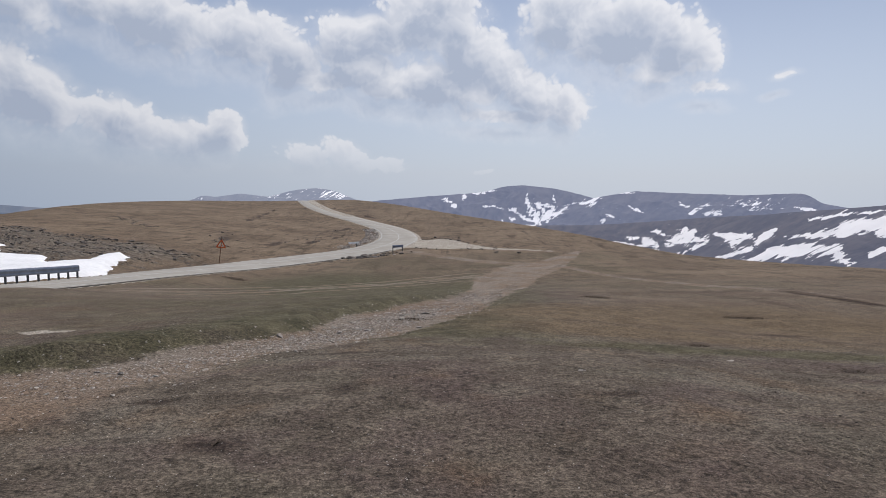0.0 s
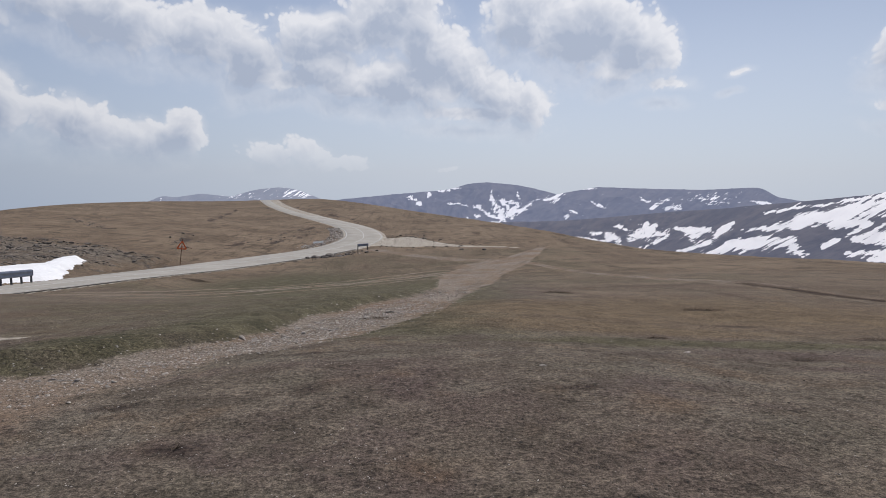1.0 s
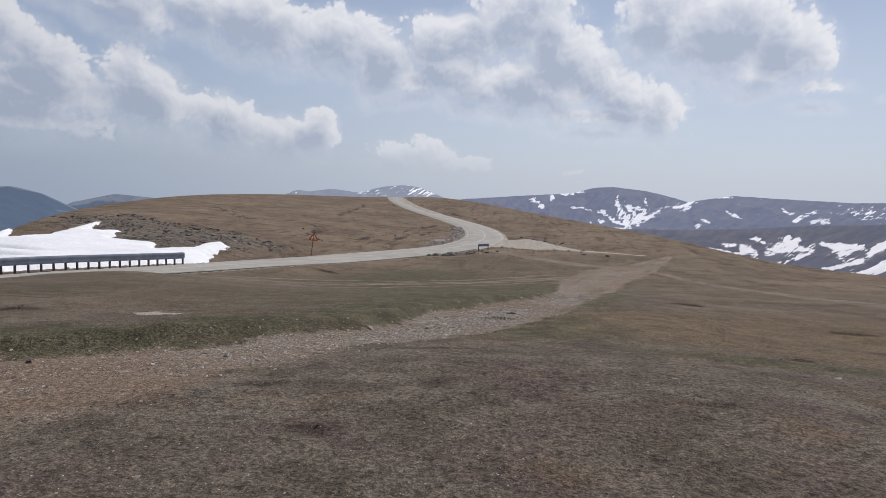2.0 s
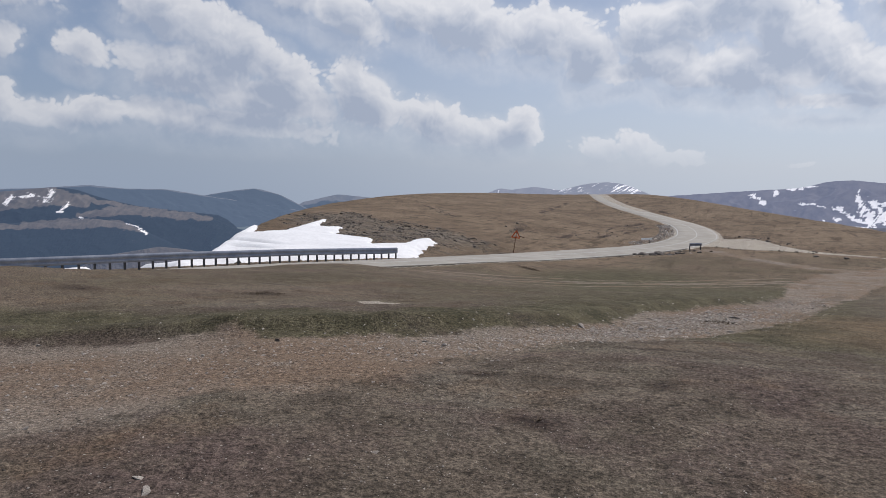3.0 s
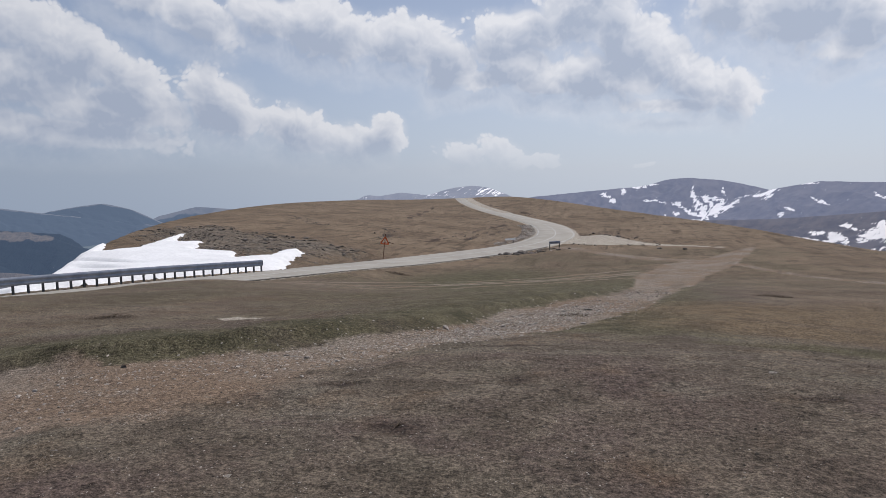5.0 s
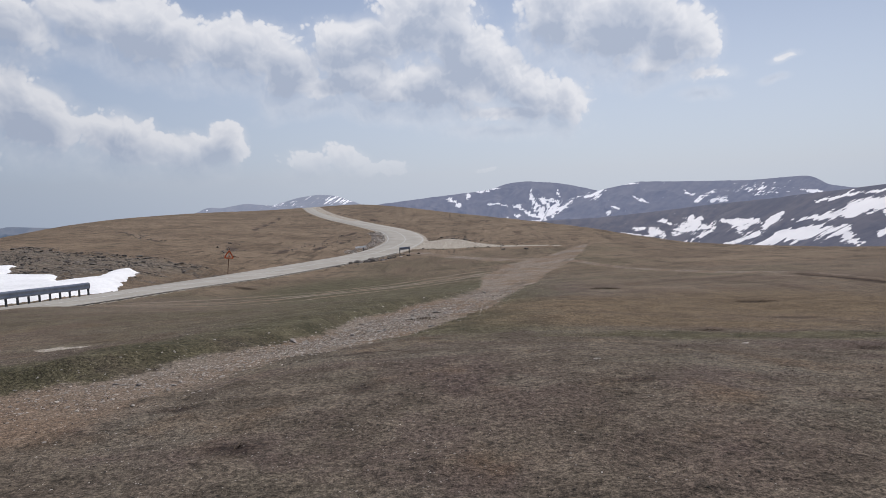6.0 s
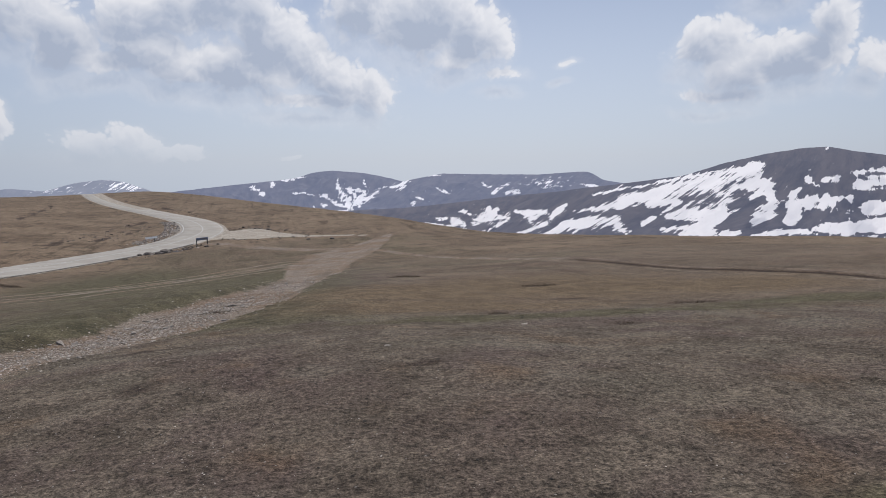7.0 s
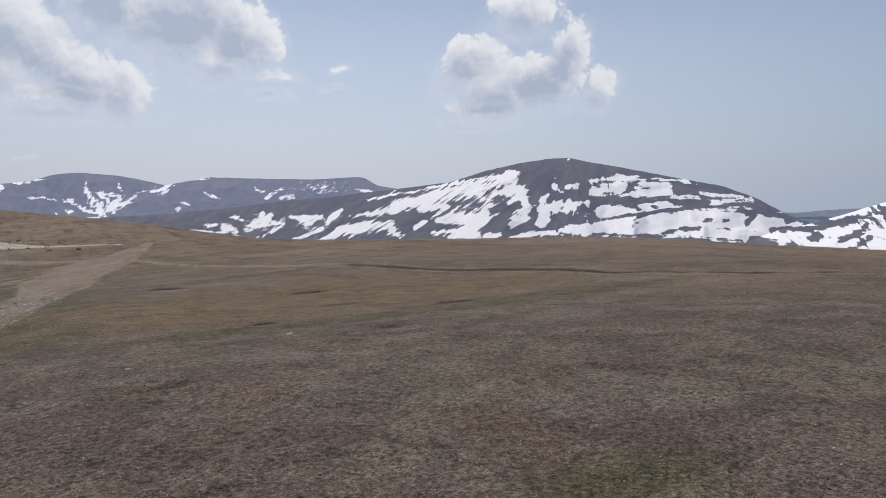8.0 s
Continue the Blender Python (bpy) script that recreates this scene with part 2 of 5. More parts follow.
def rough(x, y, seed=0, octaves=4, gain=0.5):
    """Smooth noise from -1 to 1."""
    x, y = np.asarray(x, float), np.asarray(y, float)
    total, amp, norm = np.zeros_like(x), 1.0, 0.0
    for o in range(octaves):
        i, j = np.floor(x), np.floor(y)
        u, v = x - i, y - j
        u, v = u * u * (3 - 2 * u), v * v * (3 - 2 * v)
        a, b, c, d = (hash2(i + p, j + q, seed + o) for p, q in ((0, 0), (1, 0), (0, 1), (1, 1)))
        total += amp * ((a * (1 - u) + b * u) * (1 - v) + (c * (1 - u) + d * u) * v)
        norm += amp
        amp *= gain
        x, y = x * 2.03 + 17.3, y * 2.03 + 9.1
    return total / norm * 2 - 1


def step(v, lo, hi):
    t = np.clip((v - lo) / (hi - lo), 0, 1)
    return t * t * (3 - 2 * t)


def curve_line(points, spacing):
    """A smooth line through rows of numbers, x and y first, at even spacing."""
    p = np.array(points, float)
    for _ in range(3):
        q = np.empty((2 * len(p) - 2, p.shape[1]))
        q[0::2], q[1::2] = 0.75 * p[:-1] + 0.25 * p[1:], 0.25 * p[:-1] + 0.75 * p[1:]
        p = np.vstack([p[:1], q, p[-1:]])
    s = np.concatenate([[0], np.cumsum(np.hypot(*np.diff(p[:, :2], axis=0).T))])
    at = np.arange(0, s[-1], spacing)
    return np.stack([np.interp(at, s, c) for c in p.T], 1)


def nearest(x, y, line):
    """How far each place is from a line, and the index of the line's nearest point."""
    dist, best = np.full(x.shape, 1e9), np.zeros(x.shape, int)
    lo, hi = line[:, :2].min(0) - 15, line[:, :2].max(0) + 15
    sel = np.where((x > lo[0]) & (x < hi[0]) & (y > lo[1]) & (y < hi[1]))[0]
    for k in range(0, len(sel), 20000):
        s = sel[k:k + 20000]
        d = (x[s][:, None] - line[:, 0]) ** 2 + (y[s][:, None] - line[:, 1]) ** 2
        best[s] = d.argmin(1)
        dist[s] = np.sqrt(d.min(1))
    return dist, best


def beside(x, y, line):
    """Distance to a line, signed distance across it (right positive), its nearest index and its half width there."""
    d, i = nearest(x, y, line)
    go = np.gradient(line[:, :2], axis=0)
    n_ = np.hypot(go[i, 0], go[i, 1])
    ux, uy = go[i, 0] / n_, go[i, 1] / n_
    px, py = x - line[i, 0], y - line[i, 1]
    across, ahead = px * uy - py * ux, px * ux + py * uy
    hw = line[i, 2] + np.gradient(line[:, 2])[i] * np.clip(ahead / n_, -1, 1)
    return np.where(d < 1e8, np.where(np.abs(ahead) < 2 * n_, np.abs(across), d), d), across, i, hw


def inside(x, y, outline):
    """Signed distance to an outline in plan, positive inside."""
    p = np.array(outline, float)
    q = np.roll(p, -1, 0)
    odd, dist = np.zeros(x.shape, bool), np.full(x.shape, 1e9)
    for (ax, ay), (bx, by) in zip(p, q):
        t = np.clip(((x - ax) * (bx - ax) + (y - ay) * (by - ay)) / ((bx - ax) ** 2 + (by - ay) ** 2), 0, 1)
        dist = np.minimum(dist, np.hypot(x - ax - t * (bx - ax), y - ay - t * (by - ay)))
        if ay != by:
            odd ^= ((ay > y) != (by > y)) & (x < (bx - ax) * (y - ay) / (by - ay) + ax)
    return np.where(odd, dist, -dist)


# ---- the road and the tracks in plan: x, y, half width
ROAD = curve_line(((-50, -34, 2.1), (-43, -16, 2.1), (-38, 0, 2.1), (-33.8, 16, 2.1), (-29.9, 31, 2.1), (-26.7, 43, 2.1), (-25.1, 50, 2.5), (-25.1, 60, 3.3), (-24.3, 70, 3.7), (-22.0, 80, 3.7), (-17.2, 90, 3.7), (-12.3, 100, 3.4),
                   (-9.2, 111, 3.5), (-8.0, 126, 3.7), (-11.8, 150, 3.3), (-23.6, 182, 2.9), (-40, 222, 2.9), (-54, 268, 3.2), (-65, 313, 3.5), (-75, 352, 3.6), (-82, 385, 3.6)), 1.0)
ROAD_Z = land(ROAD[:, 0], ROAD[:, 1])
ROAD_Z = np.convolve(np.pad(ROAD_Z, 6, mode="edge"), np.ones(13) / 13, "valid")
TRACK = curve_line(((-13, -9, 4.5), (-10, -3, 4.0), (-8.4, 2.0, 3.2), (-6.1, 4.1, 2.3), (-4.75, 5.0, 1.6), (-4.0, 5.75, 1.2), (-3.4, 6.5, 0.95), (-2.8, 7.55, 0.75), (-2.25, 8.8, 0.65), (-1.6, 10.6, 0.85), (-1.05, 13, 1.2), (-0.35, 16.5, 1.25), (0.5, 19.9, 1.1),
                    (1.4, 24.5, 1.0), (2.55, 36, 1.35), (4.5, 48, 2.1), (6.0, 58, 2.8), (9.2, 69, 3.6), (13, 77, 2.0), (17, 86, 0.9), (18.6, 90, 0.5)), 0.25)
BRANCH = curve_line(((9.5, 74, 1.5), (6, 78.3, 1.2), (2.8, 83.3, 1.0), (-0.8, 89, 0.9), (-3.4, 95, 0.9), (-5.5, 101, 1.4)), 0.5)
PAD = curve_line(((-4.0, 116, 6.5), (-1, 109, 5.5), (3, 103.5, 3.2), (6.5, 99.5, 1.3), (10.5, 95.2, 0.7), (15.5, 90, 0.5)), 0.5)
RUT_LEFT = curve_line(((-31, 20, 0.5), (-24, 29, 0.6), (-18.5, 36, 0.7), (-15, 42.6, 0.8), (-12, 48, 0.8), (-7.5, 52.3, 0.8), (-1.5, 55.7, 0.9), (4, 60, 1.0)), 0.5)
RUT_RIGHT = curve_line(((12.7, 70.5, 0.5), (14.1, 60.6, 0.45), (15.6, 50, 0.4), (14.7, 36, 0.3), (13.6, 27, 0.22), (14.4, 22, 0.18), (15.3, 17.3, 0.16), (16.3, 12.6, 0.14), (17.2, 8.4, 0.13), (19.4, 2, 0.13), (24, -8, 0.13)), 0.25)
SNOW = ((-29.6, 48.6), (-34.3, 31.6), (-38.5, 32), (-48, 41), (-57, 54), (-54.5, 62.5), (-49, 55.5), (-48.3, 59.8), (-53.7, 76), (-48.3, 66), (-46.3, 69), (-42.3, 61.5), (-37.8, 62), (-35, 57), (-33.4, 60.5), (-35, 69.5), (-33.6, 69), (-30.4, 59), (-28.6, 55))
LIFT = 0.07


def surface(x, y, fine=True, stony=True):
    """The height of the ground with the road bed, the worn tracks and small unevenness in it."""
    x, y = np.asarray(x, float), np.asarray(y, float)
    shape = x.shape
    x, y = x.ravel(), y.ravel()
    r = np.hypot(x, y)
    z = land(x, y)
    near = step(r, 260, 120)
    z = z + near * (0.05 * rough(x / 2.2, y / 2.2, 3) + step(r, 4, 14) * 0.12 * rough(x / 7, y / 7, 5))
    bank = step(inside(x, y, SCREE), -4, 3) * (1.0 if stony else 0.0)
    z = z + bank * (0.35 * rough(x / 2.5, y / 1.6, 8, 4) + 0.12 * rough(x / 0.7, y / 0.7, 9, 3))
    d, across, i, hw = beside(x, y, TRACK)
    z = z - 0.12 * step(d, hw + np.where(across < 0, 0.4, 1.6), hw - np.where(across < 0, 0.3, 0.9)) * step(r, 3, 7)
    # the grassy bank along the far side of the track
    z = z + np.where(across < 0, 1, 0.25) * (0.11 + 0.04 * rough(x / 0.5, y / 0.5, 13, 3)) * step(d - hw, 0.05, 0.5) * step(d - hw, 6, 1.5) * step(r, 5, 7) * step(r, 40, 18)
    if fine:
        z = z + step(r, 45, 12) * (0.015 * rough(x / 0.15, y / 0.15, 11, 3) + 0.022 * rough(x / 0.6, y / 0.6, 12, 3))
    d, i = nearest(x, y, RUT_RIGHT)
    z = z - 0.10 * step(d, 0.35, 0.1)
    d, i = nearest(x, y, ROAD)
    k = step(d, ROAD[i, 2] + 5.0, ROAD[i, 2] + 0.7)
    z = z * (1 - k) + (ROAD_Z[i] - LIFT) * k
    return z.reshape(shape)


SCREE = ((-39, 56), (-31, 64), (-28.2, 74), (-29, 80), (-36, 84), (-44, 82), (-52, 88), (-60, 92), (-62, 78), (-54, 66), (-46, 60))
# the brown ground that the wheels have bared beside the track, and the golden and the green turf: x, y, radii
GOLD = ((3.5, 15.0, 4.2, 4.0), (8.5, 16.0, 5.5, 4.5), (4.0, 11.6, 4.5, 2.0), (12, 14, 4, 3))
GREEN = ((-6, 6.9, 3.6, 1.1), (-9.8, 6.6, 3.8, 1.0), (-3.9, 8.3, 1.3, 1.2), (5, 8.9, 5.5, 0.8), (11, 9.8, 4.5, 0.9), (2.8, 1.9, 0.7, 0.4), (-3.0, 11.5, 1.6, 3.5), (-1, 31, 4, 8), (-10, 55, 9, 18))


# dark dead or dug patches
DARK = ((-1.45, 4.05, 0.4, 0.25), (-2.25, 5.1, 0.45, 0.2), (-0.8, 5.4, 0.25, 0.35), (1.45, 5.05, 0.4, 0.16), (-0.6, 13.2, 0.9, 0.35), (3.9, 9.8, 0.4, 0.2), (7.7, 16.5, 1.4, 0.4), (5.1, 21.7, 0.9, 0.5), (0.75, 21.2, 0.75, 0.9), (-1.0, 7.3, 0.9, 0.22), (4.6, 7.1, 0.5, 0.2),
        (8.4, 10.8, 1.6, 0.35), (7.0, 13.3, 1.2, 0.4), (-13.7, 9.6, 1.6, 0.8), (-15, 8, 1.2, 0.6), (-10.4, 11.8, 1.2, 0.6), (-12, 14.4, 1.4, 0.6), (-7.2, 13.1, 0.9, 0.3), (-18.4, 58, 1.6, 1.2))


# low scarps across the hillside: from, to
LEDGES = (((-28, 102), (-22, 152)), ((-23.5, 108), (-18, 150)), ((-32, 92), (-40, 120)), ((-45, 150), (-60, 235)), ((-50, 110), (-66, 130)), ((-26, 178), (-60, 262)), ((-12, 168), (-44, 250)))


def blot(x, y, spots):
    v = np.zeros(x.shape)
    for cx, cy, a, b in spots:
        v = np.maximum(v, 1 - np.hypot((x - cx) / a, (y - cy) / b) * 0.7)
    return np.clip(v, 0, 1)


# ---- materials
def material(name):
    m = bpy.data.materials.new(name)
    m.use_nodes = True
    t = Nodes(m.node_tree)
    t.place = t.add("ShaderNodeTexCoord").outputs["Object"]
    return m, t


def finish(t, colour, rough_=0.9, normal=None, metal=0.0, spec=0.3):
    b = t.add("ShaderNodeBsdfPrincipled", {"Base Color": colour if isinstance(colour, bpy.types.NodeSocket) else (*colour, 1), "Roughness": rough_, "Metallic": metal, "Specular IOR Level": spec})
    if normal is not None:
        t.put(b.inputs["Normal"], normal)
    t.add("ShaderNodeOutputMaterial", {0: b.outputs[0]})
    return b


def turf_material():
    m, t = material("turf")
    p = t.place
    a = t.add("ShaderNodeSeparateXYZ", {0: t.add("ShaderNodeAttribute", attribute="cover").outputs["Vector"]})
    b = t.add("ShaderNodeSeparateXYZ", {0: t.add("ShaderNodeAttribute", attribute="soil").outputs["Vector"]})
    w = t.add("ShaderNodeSeparateXYZ", {0: t.add("ShaderNodeAttribute", attribute="wear").outputs["Vector"]})
    big, mid, small = t.noise(p, 0.3, 5), t.noise(p, 1.6, 5, 0.6), t.noise(p, 8.0, 5, 0.62)
    tuft, grain = t.noise(p, 26.0, 4, 0.62), t.noise(p, 75.0, 3, 0.65)
    far = t.noise(p, 0.07, 6, 0.62)
    ragged = t.math("MULTIPLY_ADD", t.math("SUBTRACT", small, 0.5), 0.7, t.math("MULTIPLY", t.math("SUBTRACT", mid, 0.5), 0.8))
    # grey-brown dead turf
    c = t.mix(t.ramp(mid, 0.36, 0.64), (0.092, 0.076, 0.061), (0.152, 0.127, 0.103))
    c = t.mix(t.math("MULTIPLY", t.ramp(big, 0.46, 0.62), 0.8), c, (0.105, 0.080, 0.070))
    c = t.mix(t.math("MULTIPLY", t.ramp(t.noise(p, 0.55, 4, 0.5), 0.52, 0.66), 0.7), c, (0.162, 0.142, 0.118))
    # plum, rust and grey-green patches
    plum, rust, lichen = (t.noise(t.vec("ADD", p, o), 0.8, 4, 0.6) for o in ((7.0, 3.0, 0.0), (19.0, 41.0, 0.0), (53.0, 17.0, 0.0)))
    c = t.mix(t.math("MULTIPLY", t.ramp(plum, 0.52, 0.66), 0.5), c, (0.100, 0.074, 0.070))
    c = t.mix(t.math("MULTIPLY", t.ramp(rust, 0.52, 0.70), 0.5), c, (0.142, 0.096, 0.062))
    c = t.mix(t.math("MULTIPLY", t.ramp(lichen, 0.52, 0.66), 0.35), c, (0.130, 0.117, 0.092))
    wide = t.noise(p, 0.45, 6, 0.68)
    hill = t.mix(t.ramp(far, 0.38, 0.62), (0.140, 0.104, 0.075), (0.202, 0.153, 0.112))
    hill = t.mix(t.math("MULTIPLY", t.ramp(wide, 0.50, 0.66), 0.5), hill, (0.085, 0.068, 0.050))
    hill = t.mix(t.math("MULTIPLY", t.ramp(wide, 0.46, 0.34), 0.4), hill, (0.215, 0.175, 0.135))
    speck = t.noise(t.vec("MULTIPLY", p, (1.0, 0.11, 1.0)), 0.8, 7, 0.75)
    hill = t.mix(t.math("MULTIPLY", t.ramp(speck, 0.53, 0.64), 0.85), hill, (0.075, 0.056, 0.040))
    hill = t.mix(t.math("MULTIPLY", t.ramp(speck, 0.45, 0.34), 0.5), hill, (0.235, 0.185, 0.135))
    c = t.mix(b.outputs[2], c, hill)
    green = t.mix(t.ramp(mid, 0.35, 0.65), (0.062, 0.058, 0.036), (0.114, 0.103, 0.067))
    c = t.mix(t.ramp(t.math("ADD", a.outputs[1], t.math("MULTIPLY", ragged, 0.6)), 0.15, 0.75), c, green)
    c = t.mix(t.math("MULTIPLY", t.math("MULTIPLY", t.ramp(wide, 0.51, 0.68), 0.65), b.outputs[2]), c, (0.062, 0.052, 0.036))
    gold = t.mix(t.ramp(mid, 0.3, 0.7), (0.112, 0.084, 0.056), (0.166, 0.125, 0.083))
    c = t.mix(t.ramp(t.math("ADD", a.outputs[2], t.math("MULTIPLY", ragged, 0.5)), 0.15, 0.8), c, gold)
    # dark dead patches, then straw and dark tufts
    c = t.mix(t.math("MULTIPLY", t.ramp(t.math("ADD", w.outputs[0], t.math("MULTIPLY", ragged, 0.9)), 0.35, 0.75), 0.8), c, (0.042, 0.030, 0.026))
    c = t.mix(t.math("MULTIPLY", t.ramp(small, 0.54, 0.70), 0.26), c, (0.245, 0.207, 0.16))
    c = t.mix(t.math("MULTIPLY", t.ramp(small, 0.46, 0.32), 0.58), c, (0.042, 0.035, 0.028))
    # scree
    scree = t.mix(t.ramp(t.noise(p, 1.6, 6, 0.7), 0.4, 0.62), (0.075, 0.066, 0.058), (0.20, 0.175, 0.15))
    c = t.mix(t.ramp(t.math("ADD", b.outputs[0], ragged), 0.3, 0.75), c, scree)
    # bared earth and crushed stone
    earth = t.mix(t.ramp(big, 0.4, 0.6), (0.186, 0.138, 0.104), (0.215, 0.184, 0.157))
    earth = t.mix(t.ramp(t.math("ADD", w.outputs[2], t.math("MULTIPLY", ragged, 0.5)), 0.35, 0.75), earth, (0.122, 0.101, 0.084))
    chips = t.add("ShaderNodeTexVoronoi", {"Vector": t.vec("MULTIPLY", p, (1.0, 1.35, 1.0)), "Scale": 34.0}, feature="F1")
    shade = t.add("ShaderNodeSeparateColor", {0: chips.outputs["Color"]}).outputs[0]
    stone = t.mix(shade, (0.165, 0.145, 0.124), (0.41, 0.37, 0.33))
    stone = t.mix(t.ramp(chips.outputs["Distance"], 0.3, 0.6), stone, (0.13, 0.10, 0.08))
    earth = t.mix(t.ramp(t.math("ADD", t.math("ADD", mid, t.math("MULTIPLY", small, 0.6)), t.math("MULTIPLY", w.outputs[1], 0.42)), 0.78, 1.06), earth, stone)
    c = t.mix(t.ramp(t.math("ADD", a.outputs[0], t.math("MULTIPLY", ragged, 0.95)), 0.34, 0.70), c, earth)
    dust = t.mix(t.ramp(mid, 0.3, 0.7), (0.29, 0.262, 0.228), (0.41, 0.38, 0.34))
    c = t.mix(t.ramp(t.math("ADD", b.outputs[1], t.math("MULTIPLY", ragged, 0.5)), 0.4, 0.65), c, dust)
    c = t.mix(0.85, c, t.mix(t.ramp(tuft, 0.3, 0.7), (0.45, 0.45, 0.45), (1.6, 1.58, 1.54)), "MULTIPLY")
    c = t.mix(0.8, c, t.mix(t.ramp(grain, 0.25, 0.75), (0.355, 0.35, 0.335), (1.74, 1.68, 1.56)), "MULTIPLY")
    h = t.math("ADD", t.math("MULTIPLY", small, 0.5), t.math("ADD", t.math("MULTIPLY", tuft, 0.35), t.math("MULTIPLY", grain, 0.15)))
    finish(t, c, 0.95, t.bump(h, 1.0, 0.07), 0.0, 0.12)
    return m


def plain(name, dark, light, scale, rough_=0.85, metal=0.0, bump=0.3, depth=0.01, spec=0.3, each=0.0):
    """A mottled surface of two colours, with grain."""
    m, t = material(name)
    a, g = t.noise(t.place, scale, 5, 0.6), t.noise(t.place, scale * 9, 4, 0.65)
    c = t.mix(t.ramp(a, 0.33, 0.67), dark, light)
    c = t.mix(0.4, c, t.mix(g, (0.45, 0.45, 0.45), (1.55, 1.55, 1.55)), "MULTIPLY")
    if each:
        rnd = t.add("ShaderNodeObjectInfo").outputs["Random"]
        isl = t.add("ShaderNodeNewGeometry").outputs["Random Per Island"]
        k = t.math("FRACT", t.math("ADD", rnd, isl))
        v = t.math("MULTIPLY_ADD", k, 2 * each, 1 - each)
        c = t.mix(1.0, c, t.add("ShaderNodeCombineColor", {0: v, 1: v, 2: v}).outputs[0], "MULTIPLY")
    finish(t, c, rough_, t.bump(t.math("ADD", a, t.math("MULTIPLY", g, 0.5)), bump, depth), metal, spec)
    return m


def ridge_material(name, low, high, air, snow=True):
    """Far mountainside: turf and rock, snow lying in streaks down the slope, and the haze of the air before it painted
    as emission.
    """
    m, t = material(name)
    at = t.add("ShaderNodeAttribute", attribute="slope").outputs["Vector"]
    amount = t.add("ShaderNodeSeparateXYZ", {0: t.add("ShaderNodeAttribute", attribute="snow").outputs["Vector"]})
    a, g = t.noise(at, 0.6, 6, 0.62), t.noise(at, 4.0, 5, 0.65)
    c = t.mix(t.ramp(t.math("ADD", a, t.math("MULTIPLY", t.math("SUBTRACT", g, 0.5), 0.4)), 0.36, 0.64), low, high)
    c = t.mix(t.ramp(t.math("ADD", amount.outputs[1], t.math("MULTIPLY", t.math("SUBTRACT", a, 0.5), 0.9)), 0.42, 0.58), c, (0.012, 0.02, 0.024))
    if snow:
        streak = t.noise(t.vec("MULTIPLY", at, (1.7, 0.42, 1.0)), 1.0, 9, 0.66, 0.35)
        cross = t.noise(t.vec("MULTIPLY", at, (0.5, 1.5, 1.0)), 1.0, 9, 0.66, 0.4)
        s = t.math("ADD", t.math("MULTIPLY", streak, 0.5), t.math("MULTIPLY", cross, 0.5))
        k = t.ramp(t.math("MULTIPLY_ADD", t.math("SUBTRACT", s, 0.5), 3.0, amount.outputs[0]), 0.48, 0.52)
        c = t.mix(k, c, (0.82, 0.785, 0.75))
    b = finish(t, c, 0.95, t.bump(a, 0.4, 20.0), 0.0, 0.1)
    # air haze put in as an even glow; the slope itself is no lamp
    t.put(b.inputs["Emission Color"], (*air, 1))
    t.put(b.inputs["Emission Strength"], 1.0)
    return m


TURF = turf_material()


def plain_material():
    """The wooded lowland far off, with the haze of the air before it painted as bluish emission."""
    m, t = material("far_lowland")
    a = t.noise(t.place, 0.004, 6, 0.6)
    b = finish(t, t.mix(t.ramp(a, 0.4, 0.62), (0.03, 0.042, 0.036), (0.085, 0.085, 0.06)), 0.95)
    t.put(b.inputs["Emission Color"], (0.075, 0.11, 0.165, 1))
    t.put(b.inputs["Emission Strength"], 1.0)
    return m


LOWLAND = plain_material()
ASPHALT = plain("asphalt", (0.325, 0.300, 0.258), (0.395, 0.366, 0.318), 0.35, 0.9, 0, 0.3, 0.01)
PAINT = plain("road_paint", (0.38, 0.37, 0.34), (0.56, 0.55, 0.52), 1.5, 0.7)
STEEL = plain("galvanised_steel", (0.19, 0.21, 0.255), (0.28, 0.30, 0.345), 1.2, 0.42, 0.55, 0.1, 0.002, 0.5)
POST = plain("post_steel", (0.07, 0.07, 0.075), (0.12, 0.12, 0.12), 3.0, 0.7, 0.2, 0.1, 0.002)
RUSTY = plain("rusty_steel", (0.10, 0.055, 0.035), (0.19, 0.095, 0.055), 6.0, 0.8, 0.1, 0.2, 0.002)
SIGN_RED = plain("sign_red", (0.55, 0.10, 0.035), (0.68, 0.15, 0.05), 3.0, 0.5, 0, 0.05)
SOIL = plain("dark_soil", (0.04, 0.034, 0.028), (0.075, 0.064, 0.052), 1.5, 0.95)
WHITE = plain("white_paint", (0.62, 0.62, 0.6), (0.78, 0.78, 0.76), 2.0, 0.6, 0, 0.1)
SNOW_MAT = plain("old_snow", (0.80, 0.795, 0.79), (0.88, 0.875, 0.87), 0.35, 0.7, 0, 0.15, 0.03, 0.3)
PALE_STONE = plain("pale_stone", (0.26, 0.23, 0.195), (0.48, 0.43, 0.375), 8.0, 0.9, 0, 0.5, 0.02, 0.2, 0.35)
GREY_ROCK = plain("grey_rock", (0.10, 0.088, 0.076), (0.195, 0.169, 0.146), 2.2, 0.95, 0, 0.7, 0.06, 0.2, 0.25)
DRY_GRASS = plain("dry_grass", (0.135, 0.111, 0.087), (0.235, 0.196, 0.152), 3.0, 0.9, 0, 0.0, 0.01, 0.1, 0.35)
DARK_GRASS = plain("withered_grass", (0.055, 0.042, 0.03), (0.12, 0.09, 0.06), 5.0, 0.9, 0, 0.0, 0.01, 0.1, 0.5)
